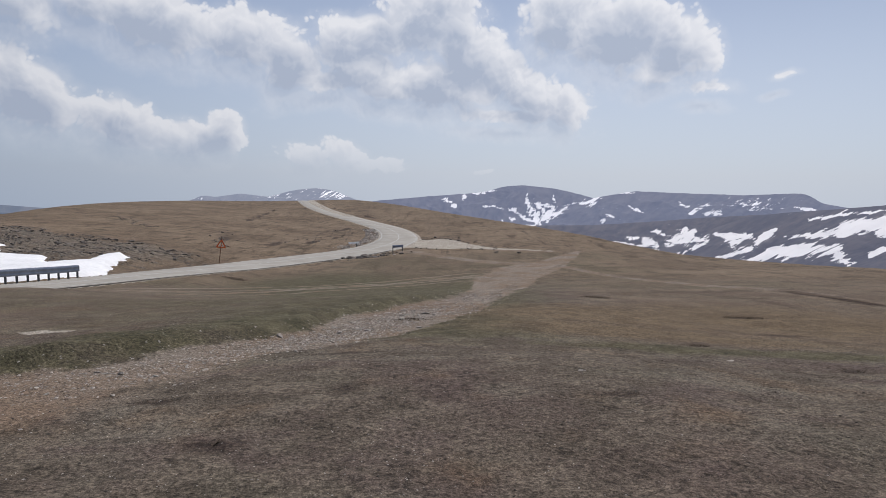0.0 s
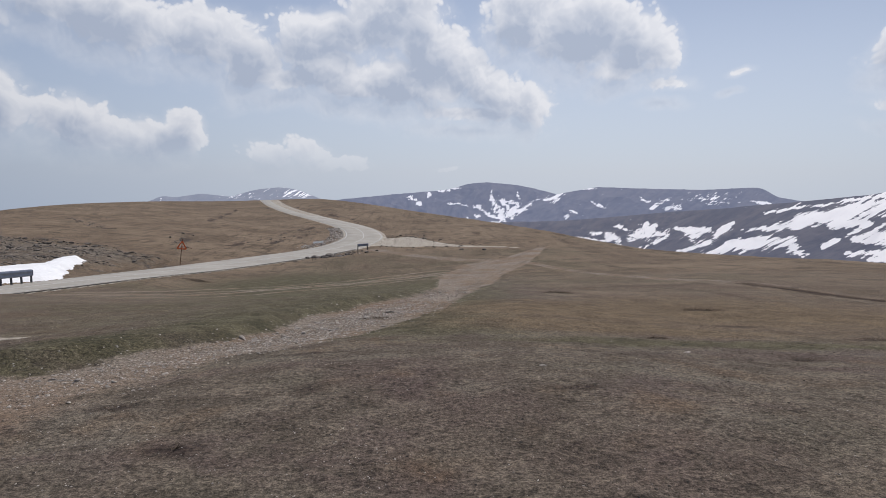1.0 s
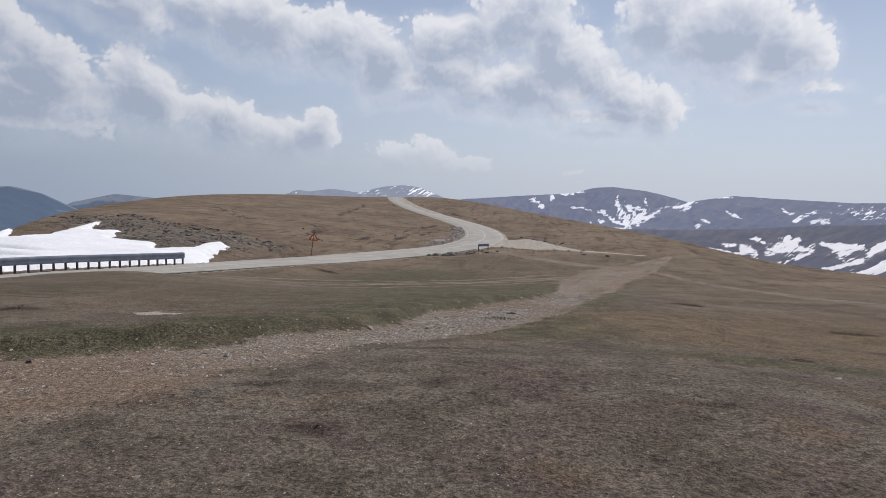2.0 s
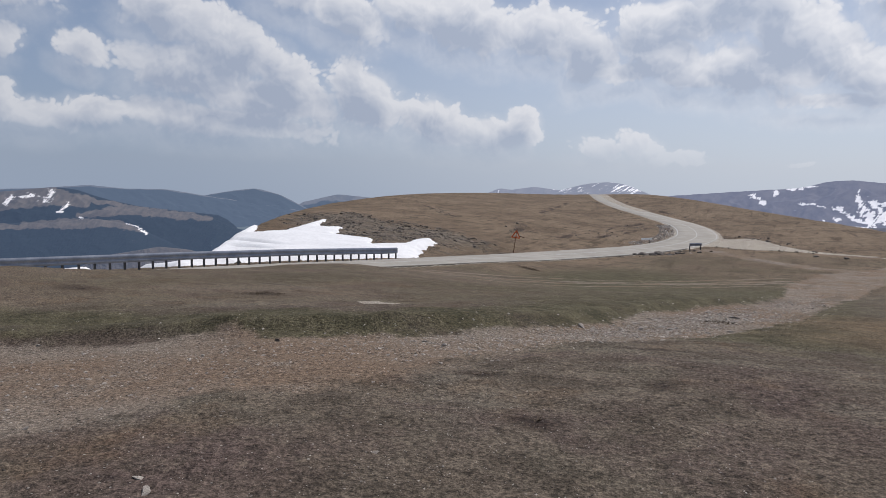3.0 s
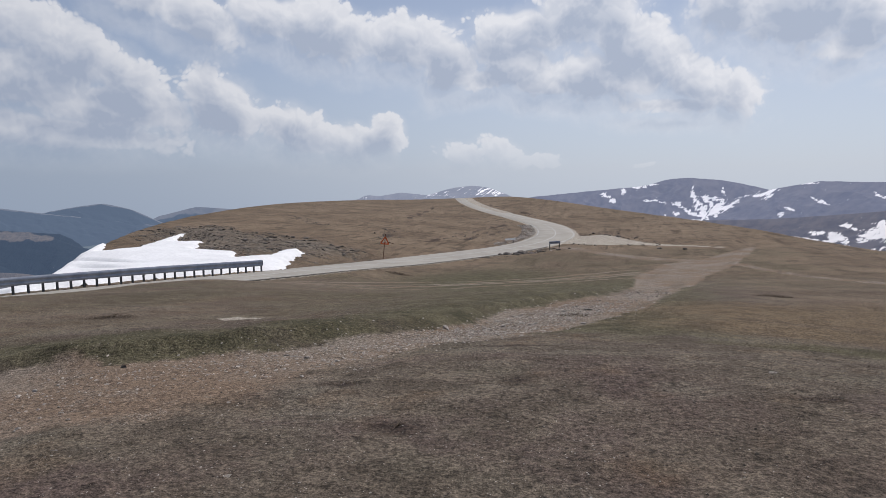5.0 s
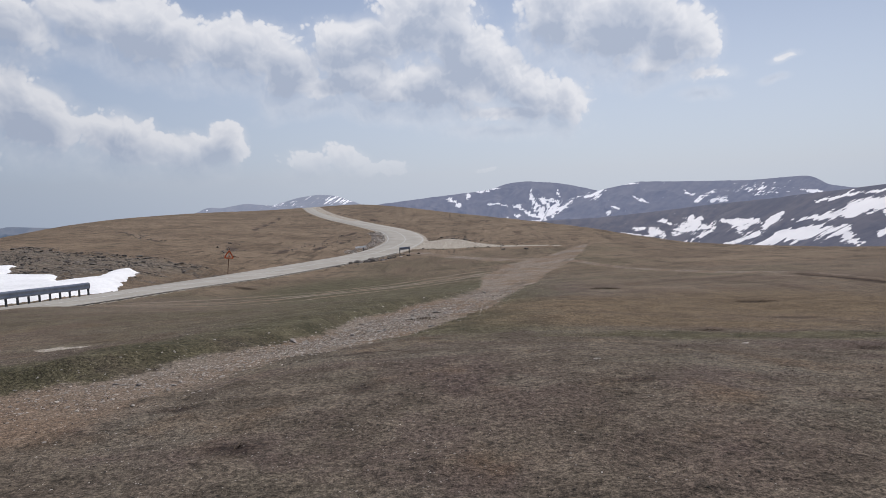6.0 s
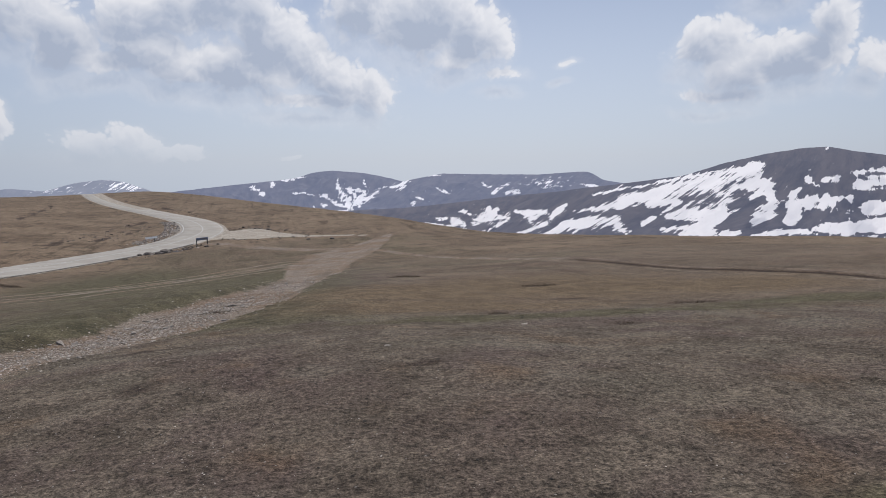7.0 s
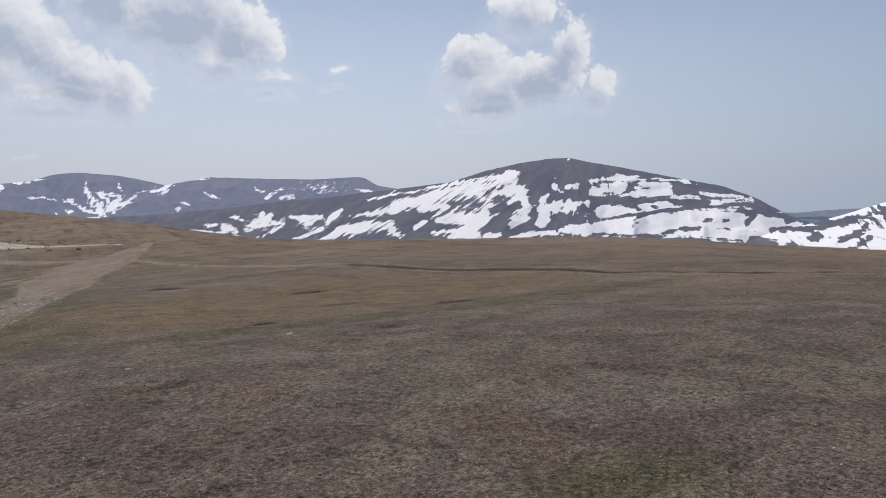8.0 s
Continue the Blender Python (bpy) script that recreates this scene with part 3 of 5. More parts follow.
GREEN_GRASS = plain("green_grass", (0.085, 0.088, 0.046), (0.15, 0.145, 0.08), 3.0, 0.9, 0, 0.0, 0.01, 0.1, 0.45)


# ---- the ground: one sheet from underfoot to the skyline
def build_ground():
    az = np.concatenate([np.arange(-78, 72, 0.17), np.arange(72, 282, 3.0)])
    rad = np.concatenate([[0.0, 0.5, 1.0], np.geomspace(1.5, 75, 430), np.geomspace(77, 520, 120), np.geomspace(560, 4850, 40)])
    a, r = np.meshgrid(np.radians(az), rad)
    x, y = (-np.sin(a) * r).ravel(), (np.cos(a) * r).ravel()
    z = surface(x, y)
    rr = r.ravel()
    # a basin round the plateau, rising again to the plain at the skyline
    low = -112 - 135 * step(rr, 350, 900) + 14 * rough(x / 420, y / 420, 21) * step(rr, 500, 900) * step(rr, 4700, 4000)
    z = np.where(rr > 200, np.maximum(land_deep(x, y), low), z)
    ob = sheet("ground", np.stack([x, y, z], 1), grid_faces(len(rad), len(az), True), TURF)
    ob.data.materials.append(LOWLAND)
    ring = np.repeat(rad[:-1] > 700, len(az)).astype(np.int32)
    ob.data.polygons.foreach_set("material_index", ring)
    d, across, i, hw = beside(x, y, TRACK)
    frayed = hw + step(y, 10, 6) * 0.5 * rough(x / 0.9, y / 0.9, 87) + step(y, 7, 14) * (0.22 * rough(x / 0.9, y / 2.4, 95) + step(y, 14, 30) * 0.5 * rough(x / 3, y / 9, 96))
    near_side = step(y, 9, 5) * step(across, -0.2, 0.2)
    track = step(d - frayed, 0.35 + 0.5 * step(y, 10, 6) * near_side + 0.3 * near_side + 0.2 * step(y, 10, 25), -0.35 - 0.5 * near_side - 0.2 * step(y, 10, 25))
    stony = step(y, 7.5, 10) * step(y, 21, 15) * step(d, hw, 0.3)
    # wheel ruts: streaks along the track
    lane = rough(across / 0.55 + 0.25 * rough(y / 6, y * 0, 93), i * 0.25 / 14, 94, 3)
    worn = step(y, 10, 17) * 0.6 * step(lane, -0.02, 0.35)
    # smooth wheel lanes between strips of loose stone
    wheel = np.maximum(step(np.abs(across - 0.3 * hw), 0.34, 0.12), step(np.abs(across - 0.8 * hw), 0.3, 0.1))
    stony = stony * (1 - 0.9 * wheel * step(rough(across / 0.3, i * 0.25 / 5, 82, 3), -0.5, 0.1))
    track = track * (1 - 0.12 * step(y, 18, 28) * step(rough(across / 0.8, i * 0.25 / 9, 99, 3), 0.0, 0.4))
    fringe = 0.62 * step(d - hw, 0.1, 0.4) * step(d - hw + 0.5 * rough(x / 0.9, y / 0.9, 83), 2.0, 0.8) * (across < 0) * step(rr, 5, 6.5) * step(y, 22, 12)
    d, i = nearest(x, y, BRANCH)
    track = np.maximum(track, (0.62 + 0.3 * rough(x / 2.5, y / 6, 92)) * step(d - BRANCH[i, 2], 1.3, -0.5))
    d, i = nearest(x, y, RUT_LEFT)
    twin = np.maximum(np.maximum(step(np.abs(d - 0.8), 0.6, 0.05), 0.8 * step(np.abs(d - 3.4), 0.7, 0.1)), 0.4 * step(d, 3.2, 0.8))
    track = np.maximum(track, 1.0 * twin)
    d, i = nearest(x, y, RUT_RIGHT)
    rut = step(d, 0.42, 0.14)
    track = np.maximum(track, step(y, 18, 34) * 0.9 * step(d, 0.9, 0.25))
    track = np.maximum(track, 0.5 * step(np.abs(d - 0.8), 0.55, 0.1) * step(y, 40, 25))
    track = np.maximum(track, (0.5 + 0.35 * rough(x / 2.2, y / 5, 90)) * blot(x, y, ((7.5, 66, 5, 6), (3.5, 56, 3, 6))) * 1.5)
    d, i = nearest(x, y, PAD)
    dust = step(d - PAD[i, 2] + np.minimum(1.2, 0.3 * PAD[i, 2]) * rough(x / 2.5, y / 6, 85), 0.7, -0.7)
    d, i = nearest(x, y, ROAD)
    dust = np.maximum(dust, 0.8 * step(d - ROAD[i, 2], 1.3, 0.2))
    scree = step(inside(x, y, SCREE), -5, 5) * 0.6
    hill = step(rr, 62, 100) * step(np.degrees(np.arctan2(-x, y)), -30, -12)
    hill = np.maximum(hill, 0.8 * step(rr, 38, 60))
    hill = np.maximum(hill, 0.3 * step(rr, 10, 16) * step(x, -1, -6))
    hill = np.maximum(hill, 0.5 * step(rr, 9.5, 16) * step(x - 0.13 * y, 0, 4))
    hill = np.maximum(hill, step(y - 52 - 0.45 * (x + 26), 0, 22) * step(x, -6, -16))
    apron = step(rr, 8.2, 10.5) * step(rr, 80, 50)
    side = step(x - 0.13 * y, 2.5, -1.5)
    green = np.maximum(blot(x, y, GREEN), (0.1 + (0.2 + 0.26 * rough(x / 3.5, y / 3.5, 86) + 0.34 * step(x + 0.25 * y, -6, 3)) * side) * apron)
    green = np.maximum(green, (0.34 + 0.25 * rough(x / 5, y / 8, 84)) * step(rr, 24, 34) * step(rr, 98, 84) * step(x, -20, -8) * step(x, 34, 14))
    green = np.maximum(green, fringe)
    green = np.maximum(green, 0.22 * step(x, 1, 6) * step(rr, 14, 8))
    give(ob, "cover", np.stack([track, green, blot(x, y, GOLD)], 1))
    dust = np.maximum(dust, 1.4 * blot(x + 0.3 * rough(x / 0.4, y / 0.4, 89), y + 0.3 * rough(x / 0.5, y / 0.4, 88), ((-7.35, 12.1, 0.62, 0.42),)))
    dark = np.maximum(np.maximum(blot(x, y, DARK) * 0.78, 1.5 * rut * (0.35 + 0.65 * step(y, 30, 20))), 0.55 * step(rough(x / 9, y / 3.5, 91, 4), 0.35, 0.6) * step(rr, 90, 130))
    for (ax, ay), (bx, by) in LEDGES:
        line = np.column_stack([np.linspace(ax, bx, 60), np.linspace(ay, by, 60)])
        line = line + np.column_stack([1.5 * rough(line[:, 1] / 9, line[:, 0] * 0, 97), 0 * line[:, 0]])
        d, i = nearest(x, y, line)
        dark = np.maximum(dark, 1.1 * step(d, 1.3, 0.2) * step(rough(x / 2.5, y / 7, 98), -0.1, 0.25))
    give(ob, "wear", np.stack([dark, stony, worn], 1))
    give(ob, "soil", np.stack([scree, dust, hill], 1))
    tagged(ob, "dry grey-brown alpine turf with worn gravel tracks", "ground", kind="structure")


def land_deep(x, y):
    """The land beyond the rim, falling on into the basin."""
    r = np.maximum(np.hypot(x, y), 1e-6)
    e = rim(np.degrees(np.arctan2(-x, y)))
    s, k = np.maximum(r - e, 0), np.minimum(r, e) / r
    return plateau(x * k, y * k) - 0.42 * s * s / (s + 9)


build_ground()


# ---- distant mountains: skyline by bearing and height in degrees
def skyline(name, label, line, dist, depth, mat, snow, forest=0.0, seed=1, crag=1.0, foot=-250.0, lay_=None, bare=None):
    line = np.array(sorted(line))
    az = np.arange(line[0, 0] - 5, line[-1, 0] + 5, 0.07)
    el = np.interp(az, line[:, 0], line[:, 1])
    k = np.exp(-0.5 * (np.arange(-9, 10) / 4.0) ** 2)
    el = np.convolve(np.pad(el, 9, mode="edge"), k / k.sum(), "valid")
    el = el - 0.45 * np.maximum(np.maximum(line[0, 0] - az, az - line[-1, 0]), 0)
    s = np.concatenate([np.linspace(-0.35, -0.02, 8), np.linspace(0, 0.7, 150), np.linspace(0.72, 1, 12)])
    a, t = np.meshgrid(az, s)
    crest = 1.65 + dist * np.tan(np.radians(el)) + crag * dist / 3000 * 1.6 * rough(az * 2.2, az * 0, seed, 4, 0.6)
    r = dist - depth * t
    u, v = np.radians(a) * dist / 100, t * depth / 100
    fall = np.where(t < 0, 3.0 * t * t, 0.25 * t + 0.75 * np.abs(t) ** 1.3)
    z = crest[None, :] * (1 - fall) + foot * fall
    gully = np.abs(rough(u * 0.42 + 0.35 * rough(u * 0.3, v * 0.3, seed + 5), v * 0.13, seed + 2, 4, 0.55))
    z = z - crag * (gully - 0.1) * 55 * np.clip(t * 3.2, 0, 1) * np.clip((1.1 - t) * 2, 0, 1) * dist / 3000
    ar = np.radians(a)
    ob = sheet(name, np.stack([(-np.sin(ar) * r).ravel(), (np.cos(ar) * r).ravel(), z.ravel()], 1), grid_faces(len(s), len(az)), mat)
    # along and down the slope, in steps of about one part in sixty of the distance
    h = np.degrees(np.arctan2(z - 1.6, r))
    p, q = (a, h) if lay_ is None else lay_(a, h)
    give(ob, "slope", np.stack([p.ravel(), q.ravel(), 0 * q.ravel() + seed], 1))
    sn = snow(a, h, t) + 0.03 * rough(a * 0.5, h * 0.8, seed + 9)
    fo = np.clip(forest * (0.12 + 2.1 * t), 0, 1.2) if forest else np.zeros_like(t)
    if bare is not None:
        fo = 1.15 - 1.25 * strokes(a + 0.5 * rough(a * 0.8, h * 0.8, seed, 6, 0.6), h + 0.24 * rough(a, h * 1.5, seed + 1, 6, 0.6), bare, 0.42)
    give(ob, "snow", np.stack([sn.ravel(), fo.ravel(), 0 * fo.ravel()], 1))
    tagged(ob, label, "mountain", kind="structure")


# where snow lies on the mountains: from and to by bearing and height, with the half width at each end, all in degrees
PEAK_SNOW = ((-7.2, -0.83, 0.1, -7.7, -1.7, 0.24), (-7.7, -1.7, 0.24, -8, -2.58, 0.29), (-9.5, -0.77, 0.06, -9.5, -1.73, 0.12), (-9.5, -1.73, 0.12, -8.4, -2.68, 0.19), (-8.3, -1.28, 0.14, -8.6, -2.24, 0.14), (-8.5, -1.54, 0.14, -9.7, -1.43, 0.07),
             (-11.3, -1.32, 0.07, -10, -2.1, 0.19), (-10, -2.1, 0.19, -8.4, -2.76, 0.24), (-6.5, -2.11, 0.07, -7.4, -2.74, 0.14), (-7.4, -2.74, 0.14, -8.2, -2.93, 0.19), (-7.1, -3.34, 0.09, -8.5, -3.25, 0.09), (-5.1, -2.76, 0.1, -5.4, -3.15, 0.1),
             (-2.6, -0.5, 0.06, -4.3, -0.26, 0.1), (-1.8, -0.82, 0.17, -1.9, -0.82, 0.14), (0.2, -1.15, 0.08, -1.0, -1.65, 0.16), (-5.8, -2.05, 0.1, -6.3, -1.94, 0.1))
RIDGE_SNOW = ((-11.7, -1.36, 0.09, -12.7, -1.24, 0.19), (-12.7, -1.24, 0.19, -13.4, -0.8, 0.08), (-15.7, -1.5, 0.05, -16.8, -1.93, 0.08), (-20.6, -1.88, 0.1, -22, -1.18, 0.06), (-13.6, -2.71, 0.14, -13.7, -2.76, 0.14), (-13.8, -2.26, 0.07, -14.6, -2.5, 0.06),
              (-22, -1.9, 0.1, -23.1, -1.72, 0.14), (-28.2, -1.12, 0.1, -29.4, -1.41, 0.09), (-15.3, -0.3, 0.04, -16.2, -0.31, 0.04), (-19.9, -1.07, 0.07, -20.4, -1.36, 0.07), (-3.4, -1.71, 0.07, -4.2, -1.64, 0.06), (-4.5, -1.77, 0.05, -5.2, -1.87, 0.06), (-5.9, -2.7, 0.08, -6.3, -2.75, 0.08))
SHOULDER_SNOW = ((-15.8, -4, 0.14, -16.7, -4.12, 0.17), (-14.9, -4.58, 0.12, -17.3, -4.7, 0.08), (-17.3, -4.7, 0.08, -18.2, -4.54, 0.19), (-17.4, -4.23, 0.33, -17.7, -4.38, 0.33), (-18, -3.45, 0.12, -18.6, -3.65, 0.12), (-18.9, -4.32, 0.1, -20.3, -3.92, 0.57), (-20.3, -3.92, 0.57, -20.8, -3.5, 0.24),
                 (-20.5, -4.31, 0.14, -22.1, -4.1, 0.24), (-19.8, -5.29, 0.1, -21.9, -4.48, 0.14), (-17.3, -5.03, 0.1, -18.4, -5.06, 0.1), (-22.7, -3.63, 0.14, -23.6, -3.6, 0.17), (-24, -4.13, 0.38, -25, -3.66, 0.24), (-25.5, -4.35, 0.14, -26.1, -3.63, 0.29), (-26.1, -3.63, 0.29, -26.7, -3.15, 0.19), (-22.8, -5.51, 0.14, -25.2, -4.64, 0.17))
WEST_FLANK = ((-29.1, -2.05, 0.07, -34.5, -1.09, 0.1), (-34.5, -1.09, 0.1, -39, -0.31, 0.1), (-31.6, -2.7, 0.43, -36.5, -1.63, 0.62), (-36.5, -1.63, 0.62, -41.6, -0.12, 0.52), (-27.6, -3.65, 0.14, -31.6, -2.99, 0.19), (-31.6, -2.99, 0.19, -35.8, -2.66, 0.33), (-24.7, -5.5, 0.12, -27.1, -4.76, 0.38),
              (-27.1, -4.76, 0.38, -31.1, -4.22, 0.43), (-31.1, -4.22, 0.43, -31.8, -5.6, 0.24), (-35.3, -3.84, 0.43, -39, -3.64, 0.67), (-35, -5.03, 0.14, -38.5, -4.53, 0.43), (-36.5, -5.42, 0.19, -38.6, -5.17, 0.38))
MID_FLANK = ((-41.6, -0.99, 0.67, -42.5, -2.85, 0.95), (-42.5, -2.85, 0.95, -41.7, -4.62, 0.29), (-44.6, -1.96, 0.29, -44.3, -4.15, 0.47), (-41.7, -5.45, 0.14, -45.2, -4.87, 0.24), (-33.3, -4.67, 0.19, -34.1, -4.09, 0.14), (-39.6, -5.32, 0.19, -40.8, -5.31, 0.19), (-45.5, -2.83, 0.43, -47.8, -2.71, 0.57),
             (-49.1, -3.09, 0.47, -52.8, -3.04, 0.43), (-52.8, -3.04, 0.43, -56.9, -2.51, 0.29), (-56.9, -2.51, 0.29, -61.5, -2.03, 0.12), (-49, -1.36, 0.52, -50.7, -1.07, 0.43), (-51.1, -1.69, 0.19, -54.3, -1.43, 0.52), (-52.5, -0.74, 0.19, -54.5, -1.06, 0.38))
EAST_FLANK = ((-46.3, -4.76, 0.38, -51, -4.39, 0.71), (-51, -4.39, 0.71, -55.5, -3.97, 0.95), (-55.5, -3.97, 0.95, -59.7, -3.99, 1.24), (-59.7, -3.99, 1.24, -63.8, -4.48, 0.67), (-63.8, -4.3, 0.57, -66.1, -4.94, 0.95), (-66.1, -4.94, 0.95, -69.9, -5.02, 1.24), (-69.9, -5.0, 1.4, -84, -3.0, 2.5), (-55.2, -1.89, 0.19, -56.8, -1.82, 0.19),
              (-48.5, -0.51, 0.14, -52.7, -0.36, 0.19), (-53.1, -0.27, 0.1, -56.3, -0.63, 0.1), (-57.1, -1.54, 0.1, -60, -1.74, 0.1), (-59.2, -2.15, 0.24, -60.1, -1.92, 0.14), (-66.7, -3.42, 0.24, -69.7, -2, 0.19), (-46.2, -0.9, 0.1, -47.4, -0.8, 0.2), (-45.4, -1.0, 0.15, -45.9, -1.5, 0.1))
# turf that has come free in the snow: the road cut across the slope, then ribs and hollows
FREE_SLOPE = ((-45.8, -4.48, 0.09, -48.3, -3.91, 0.1), (-48.3, -3.91, 0.1, -55.4, -2.95, 0.11), (-55.4, -2.95, 0.11, -61.5, -2.12, 0.09), (-47.7, -2.91, 0.38, -48.6, -3.57, 0.33), (-51.6, -2.3, 0.47, -52.3, -2.9, 0.19), (-50, -2.12, 0.24, -50.2, -2.5, 0.14), (-53.4, -2.46, 0.24, -53.6, -2.74, 0.14),
              (-55.2, -2.35, 0.29, -57.6, -2.32, 0.33), (-48.7, -4.92, 0.08, -53.3, -5.1, 0.08), (-54.6, -4.69, 0.19, -57.2, -4.43, 0.14), (-57.8, -3.68, 0.24, -58.1, -3.67, 0.19), (-41.4, -3.05, 0.24, -42.4, -2.55, 0.33))
FREE_FOOT = ((-60.1, -2.81, 0.14, -61.1, -3.33, 0.29), (-61.1, -3.33, 0.29, -60.8, -3.87, 0.24), (-62.6, -4.43, 0.19, -66, -3.96, 0.24), (-66, -3.96, 0.24, -68.2, -3.29, 0.19), (-65.4, -4.93, 0.24, -65.8, -4.48, 0.24), (-67, -5.1, 0.14, -68.7, -3.93, 0.24), (-67.8, -5.57, 0.19, -68.9, -4.58, 0.24), (-61.2, -5.15, 0.33, -62.6, -5.4, 0.38))
# bare tops among the woods across the valley, and the snow left on them
VALLEY_BARE = ((63.7, -2.62, 0.47, 59.7, -2.34, 0.81), (59.7, -2.34, 0.81, 55.9, -1.93, 0.76), (55.9, -1.93, 0.76, 53.8, -2.5, 0.38), (54.1, -3.48, 0.19, 51, -3.07, 0.38), (51, -3.07, 0.38, 47, -3.5, 0.38), (47, -3.5, 0.38, 44.6, -3.82, 0.19), (57.8, -4.13, 0.29, 54.4, -4.09, 0.38),
               (54.4, -4.09, 0.38, 51.5, -4.15, 0.33), (51.5, -4.15, 0.33, 49.9, -4.78, 0.14), (72, -3.8, 0.6, 62.2, -3.65, 0.38), (62.2, -3.65, 0.38, 61.7, -4.44, 0.24), (61.7, -4.1, 0.19, 58, -4.25, 0.19), (53.8, -2.14, 0.19, 50.7, -2.89, 0.19), (72, -2.6, 0.5, 63.7, -2.62, 0.47))
VALLEY_SNOW = ((58.9, -2.64, 0.07, 58.4, -1.97, 0.12), (55.7, -1.45, 0.12, 55.9, -1.93, 0.12), (55.9, -1.93, 0.12, 56.2, -2.36, 0.1), (55.5, -3.23, 0.06, 54.7, -2.56, 0.07), (57.8, -2.08, 0.07, 56.9, -1.94, 0.07), (50.8, -4.04, 0.04, 49.5, -4.93, 0.07), (54.1, -3.57, 0.07, 53.9, -3.67, 0.05))
# haze colours that the mountainsides emit, paler with distance
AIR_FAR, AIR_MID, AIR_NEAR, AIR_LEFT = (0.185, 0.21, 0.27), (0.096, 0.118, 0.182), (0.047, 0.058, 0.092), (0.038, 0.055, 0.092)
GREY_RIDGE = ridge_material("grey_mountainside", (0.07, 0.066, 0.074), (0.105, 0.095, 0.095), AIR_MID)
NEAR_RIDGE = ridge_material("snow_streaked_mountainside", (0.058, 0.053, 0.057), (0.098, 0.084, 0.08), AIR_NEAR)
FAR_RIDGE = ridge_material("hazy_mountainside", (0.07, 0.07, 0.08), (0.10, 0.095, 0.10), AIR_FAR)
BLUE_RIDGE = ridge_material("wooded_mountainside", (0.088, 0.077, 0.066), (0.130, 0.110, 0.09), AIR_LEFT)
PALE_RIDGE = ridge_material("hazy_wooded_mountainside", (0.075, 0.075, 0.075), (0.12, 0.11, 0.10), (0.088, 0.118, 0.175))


def flat(v):
    return lambda a, h, t: np.full(a.shape, v)


def strokes(a, h, rows, soft=0.16):
    """How well each place is covered by tapering strokes, from 0 to 1, half at their rims."""
    out = np.zeros(a.shape)
    for a0, h0, w0, a1, h1, w1 in rows:
        lo, hi, pad = min(a0, a1), max(a0, a1), max(w0, w1) + soft
        sel = (a > lo - pad) & (a < hi + pad)
        u, v = a[sel], h[sel]
        t = np.clip(((u - a0) * (a1 - a0) + (v - h0) * (h1 - h0)) / ((a1 - a0) ** 2 + (h1 - h0) ** 2 + 1e-9), 0, 1)
        d = np.hypot(u - a0 - t * (a1 - a0), v - h0 - t * (h1 - h0)) - (w0 + t * (w1 - w0))
        s = min(soft, 0.8 * max(w0, w1) + 0.03)
        out[sel] = np.maximum(out[sel], np.clip(0.5 - 0.5 * d / s, 0, 1))
    return out


def lying(rows, free=(), base=0.1, streaks=None):
    """Snow along strokes, with free turf in it."""
    def field(a, h, t):
        # ragged rims, drawn out down the slope
        k = 0.8 * a + h
        a = a + 0.42 * rough(k * 0.9, h * 0.5, 71, 5, 0.6) + 0.14 * rough(a * 4, h * 3, 72, 3)
        h = h + 0.26 * rough(a * 0.7, h * 1.1, 73, 5, 0.6) + 0.08 * rough(a * 4, h * 5, 74, 3)
        v = base + (0.74 - base) * strokes(a, h, [(a0, h0, 1.2 * w0 + 0.03, a1, h1, 1.2 * w1 + 0.03) for a0, h0, w0, a1, h1, w1 in rows], 0.34)
        if streaks is not None:
            v = np.where(streaks(a, h) > 0, v + (0.535 - v) * streaks(a, h), v)
        return v + (0.2 - v) * strokes(a, h, free, 0.16) if free else v
    return field


def spot(a, h, ca, ch, ra, rh):
    return np.exp(-((a - ca) / ra) ** 2 - ((h - ch) / rh) ** 2)


def slant(k, f=1.0):
    """Streaks that run down and to the left by k, f times as fine."""
    return lambda a, h: ((a + k * h) * f, h * f)


def broad_lay(a, h):
    k = step(a, -48, -55)
    p = a + h * np.interp(a, (-60, -50, -45, -40, -30), (-0.35, -0.1, 0.35, 1.0, 1.5))
    return -48 + (p + 48) * (1.45 - 0.75 * k), h * (0.8 + 1.1 * k)


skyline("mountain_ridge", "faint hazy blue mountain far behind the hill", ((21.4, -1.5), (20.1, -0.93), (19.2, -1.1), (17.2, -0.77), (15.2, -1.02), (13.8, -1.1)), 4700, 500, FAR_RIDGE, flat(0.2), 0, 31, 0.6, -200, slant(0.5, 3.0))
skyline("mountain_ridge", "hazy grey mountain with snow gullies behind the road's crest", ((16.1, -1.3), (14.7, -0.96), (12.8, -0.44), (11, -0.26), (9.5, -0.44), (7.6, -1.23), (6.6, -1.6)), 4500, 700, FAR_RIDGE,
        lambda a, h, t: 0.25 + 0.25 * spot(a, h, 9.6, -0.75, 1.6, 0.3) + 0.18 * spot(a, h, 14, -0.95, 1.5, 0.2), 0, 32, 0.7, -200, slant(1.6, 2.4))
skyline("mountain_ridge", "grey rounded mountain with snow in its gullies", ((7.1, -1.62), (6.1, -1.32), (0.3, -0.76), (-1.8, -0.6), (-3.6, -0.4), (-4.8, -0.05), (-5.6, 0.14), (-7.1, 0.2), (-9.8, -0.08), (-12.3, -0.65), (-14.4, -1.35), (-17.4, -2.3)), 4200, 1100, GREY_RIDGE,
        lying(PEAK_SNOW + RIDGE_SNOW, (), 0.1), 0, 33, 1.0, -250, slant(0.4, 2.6))
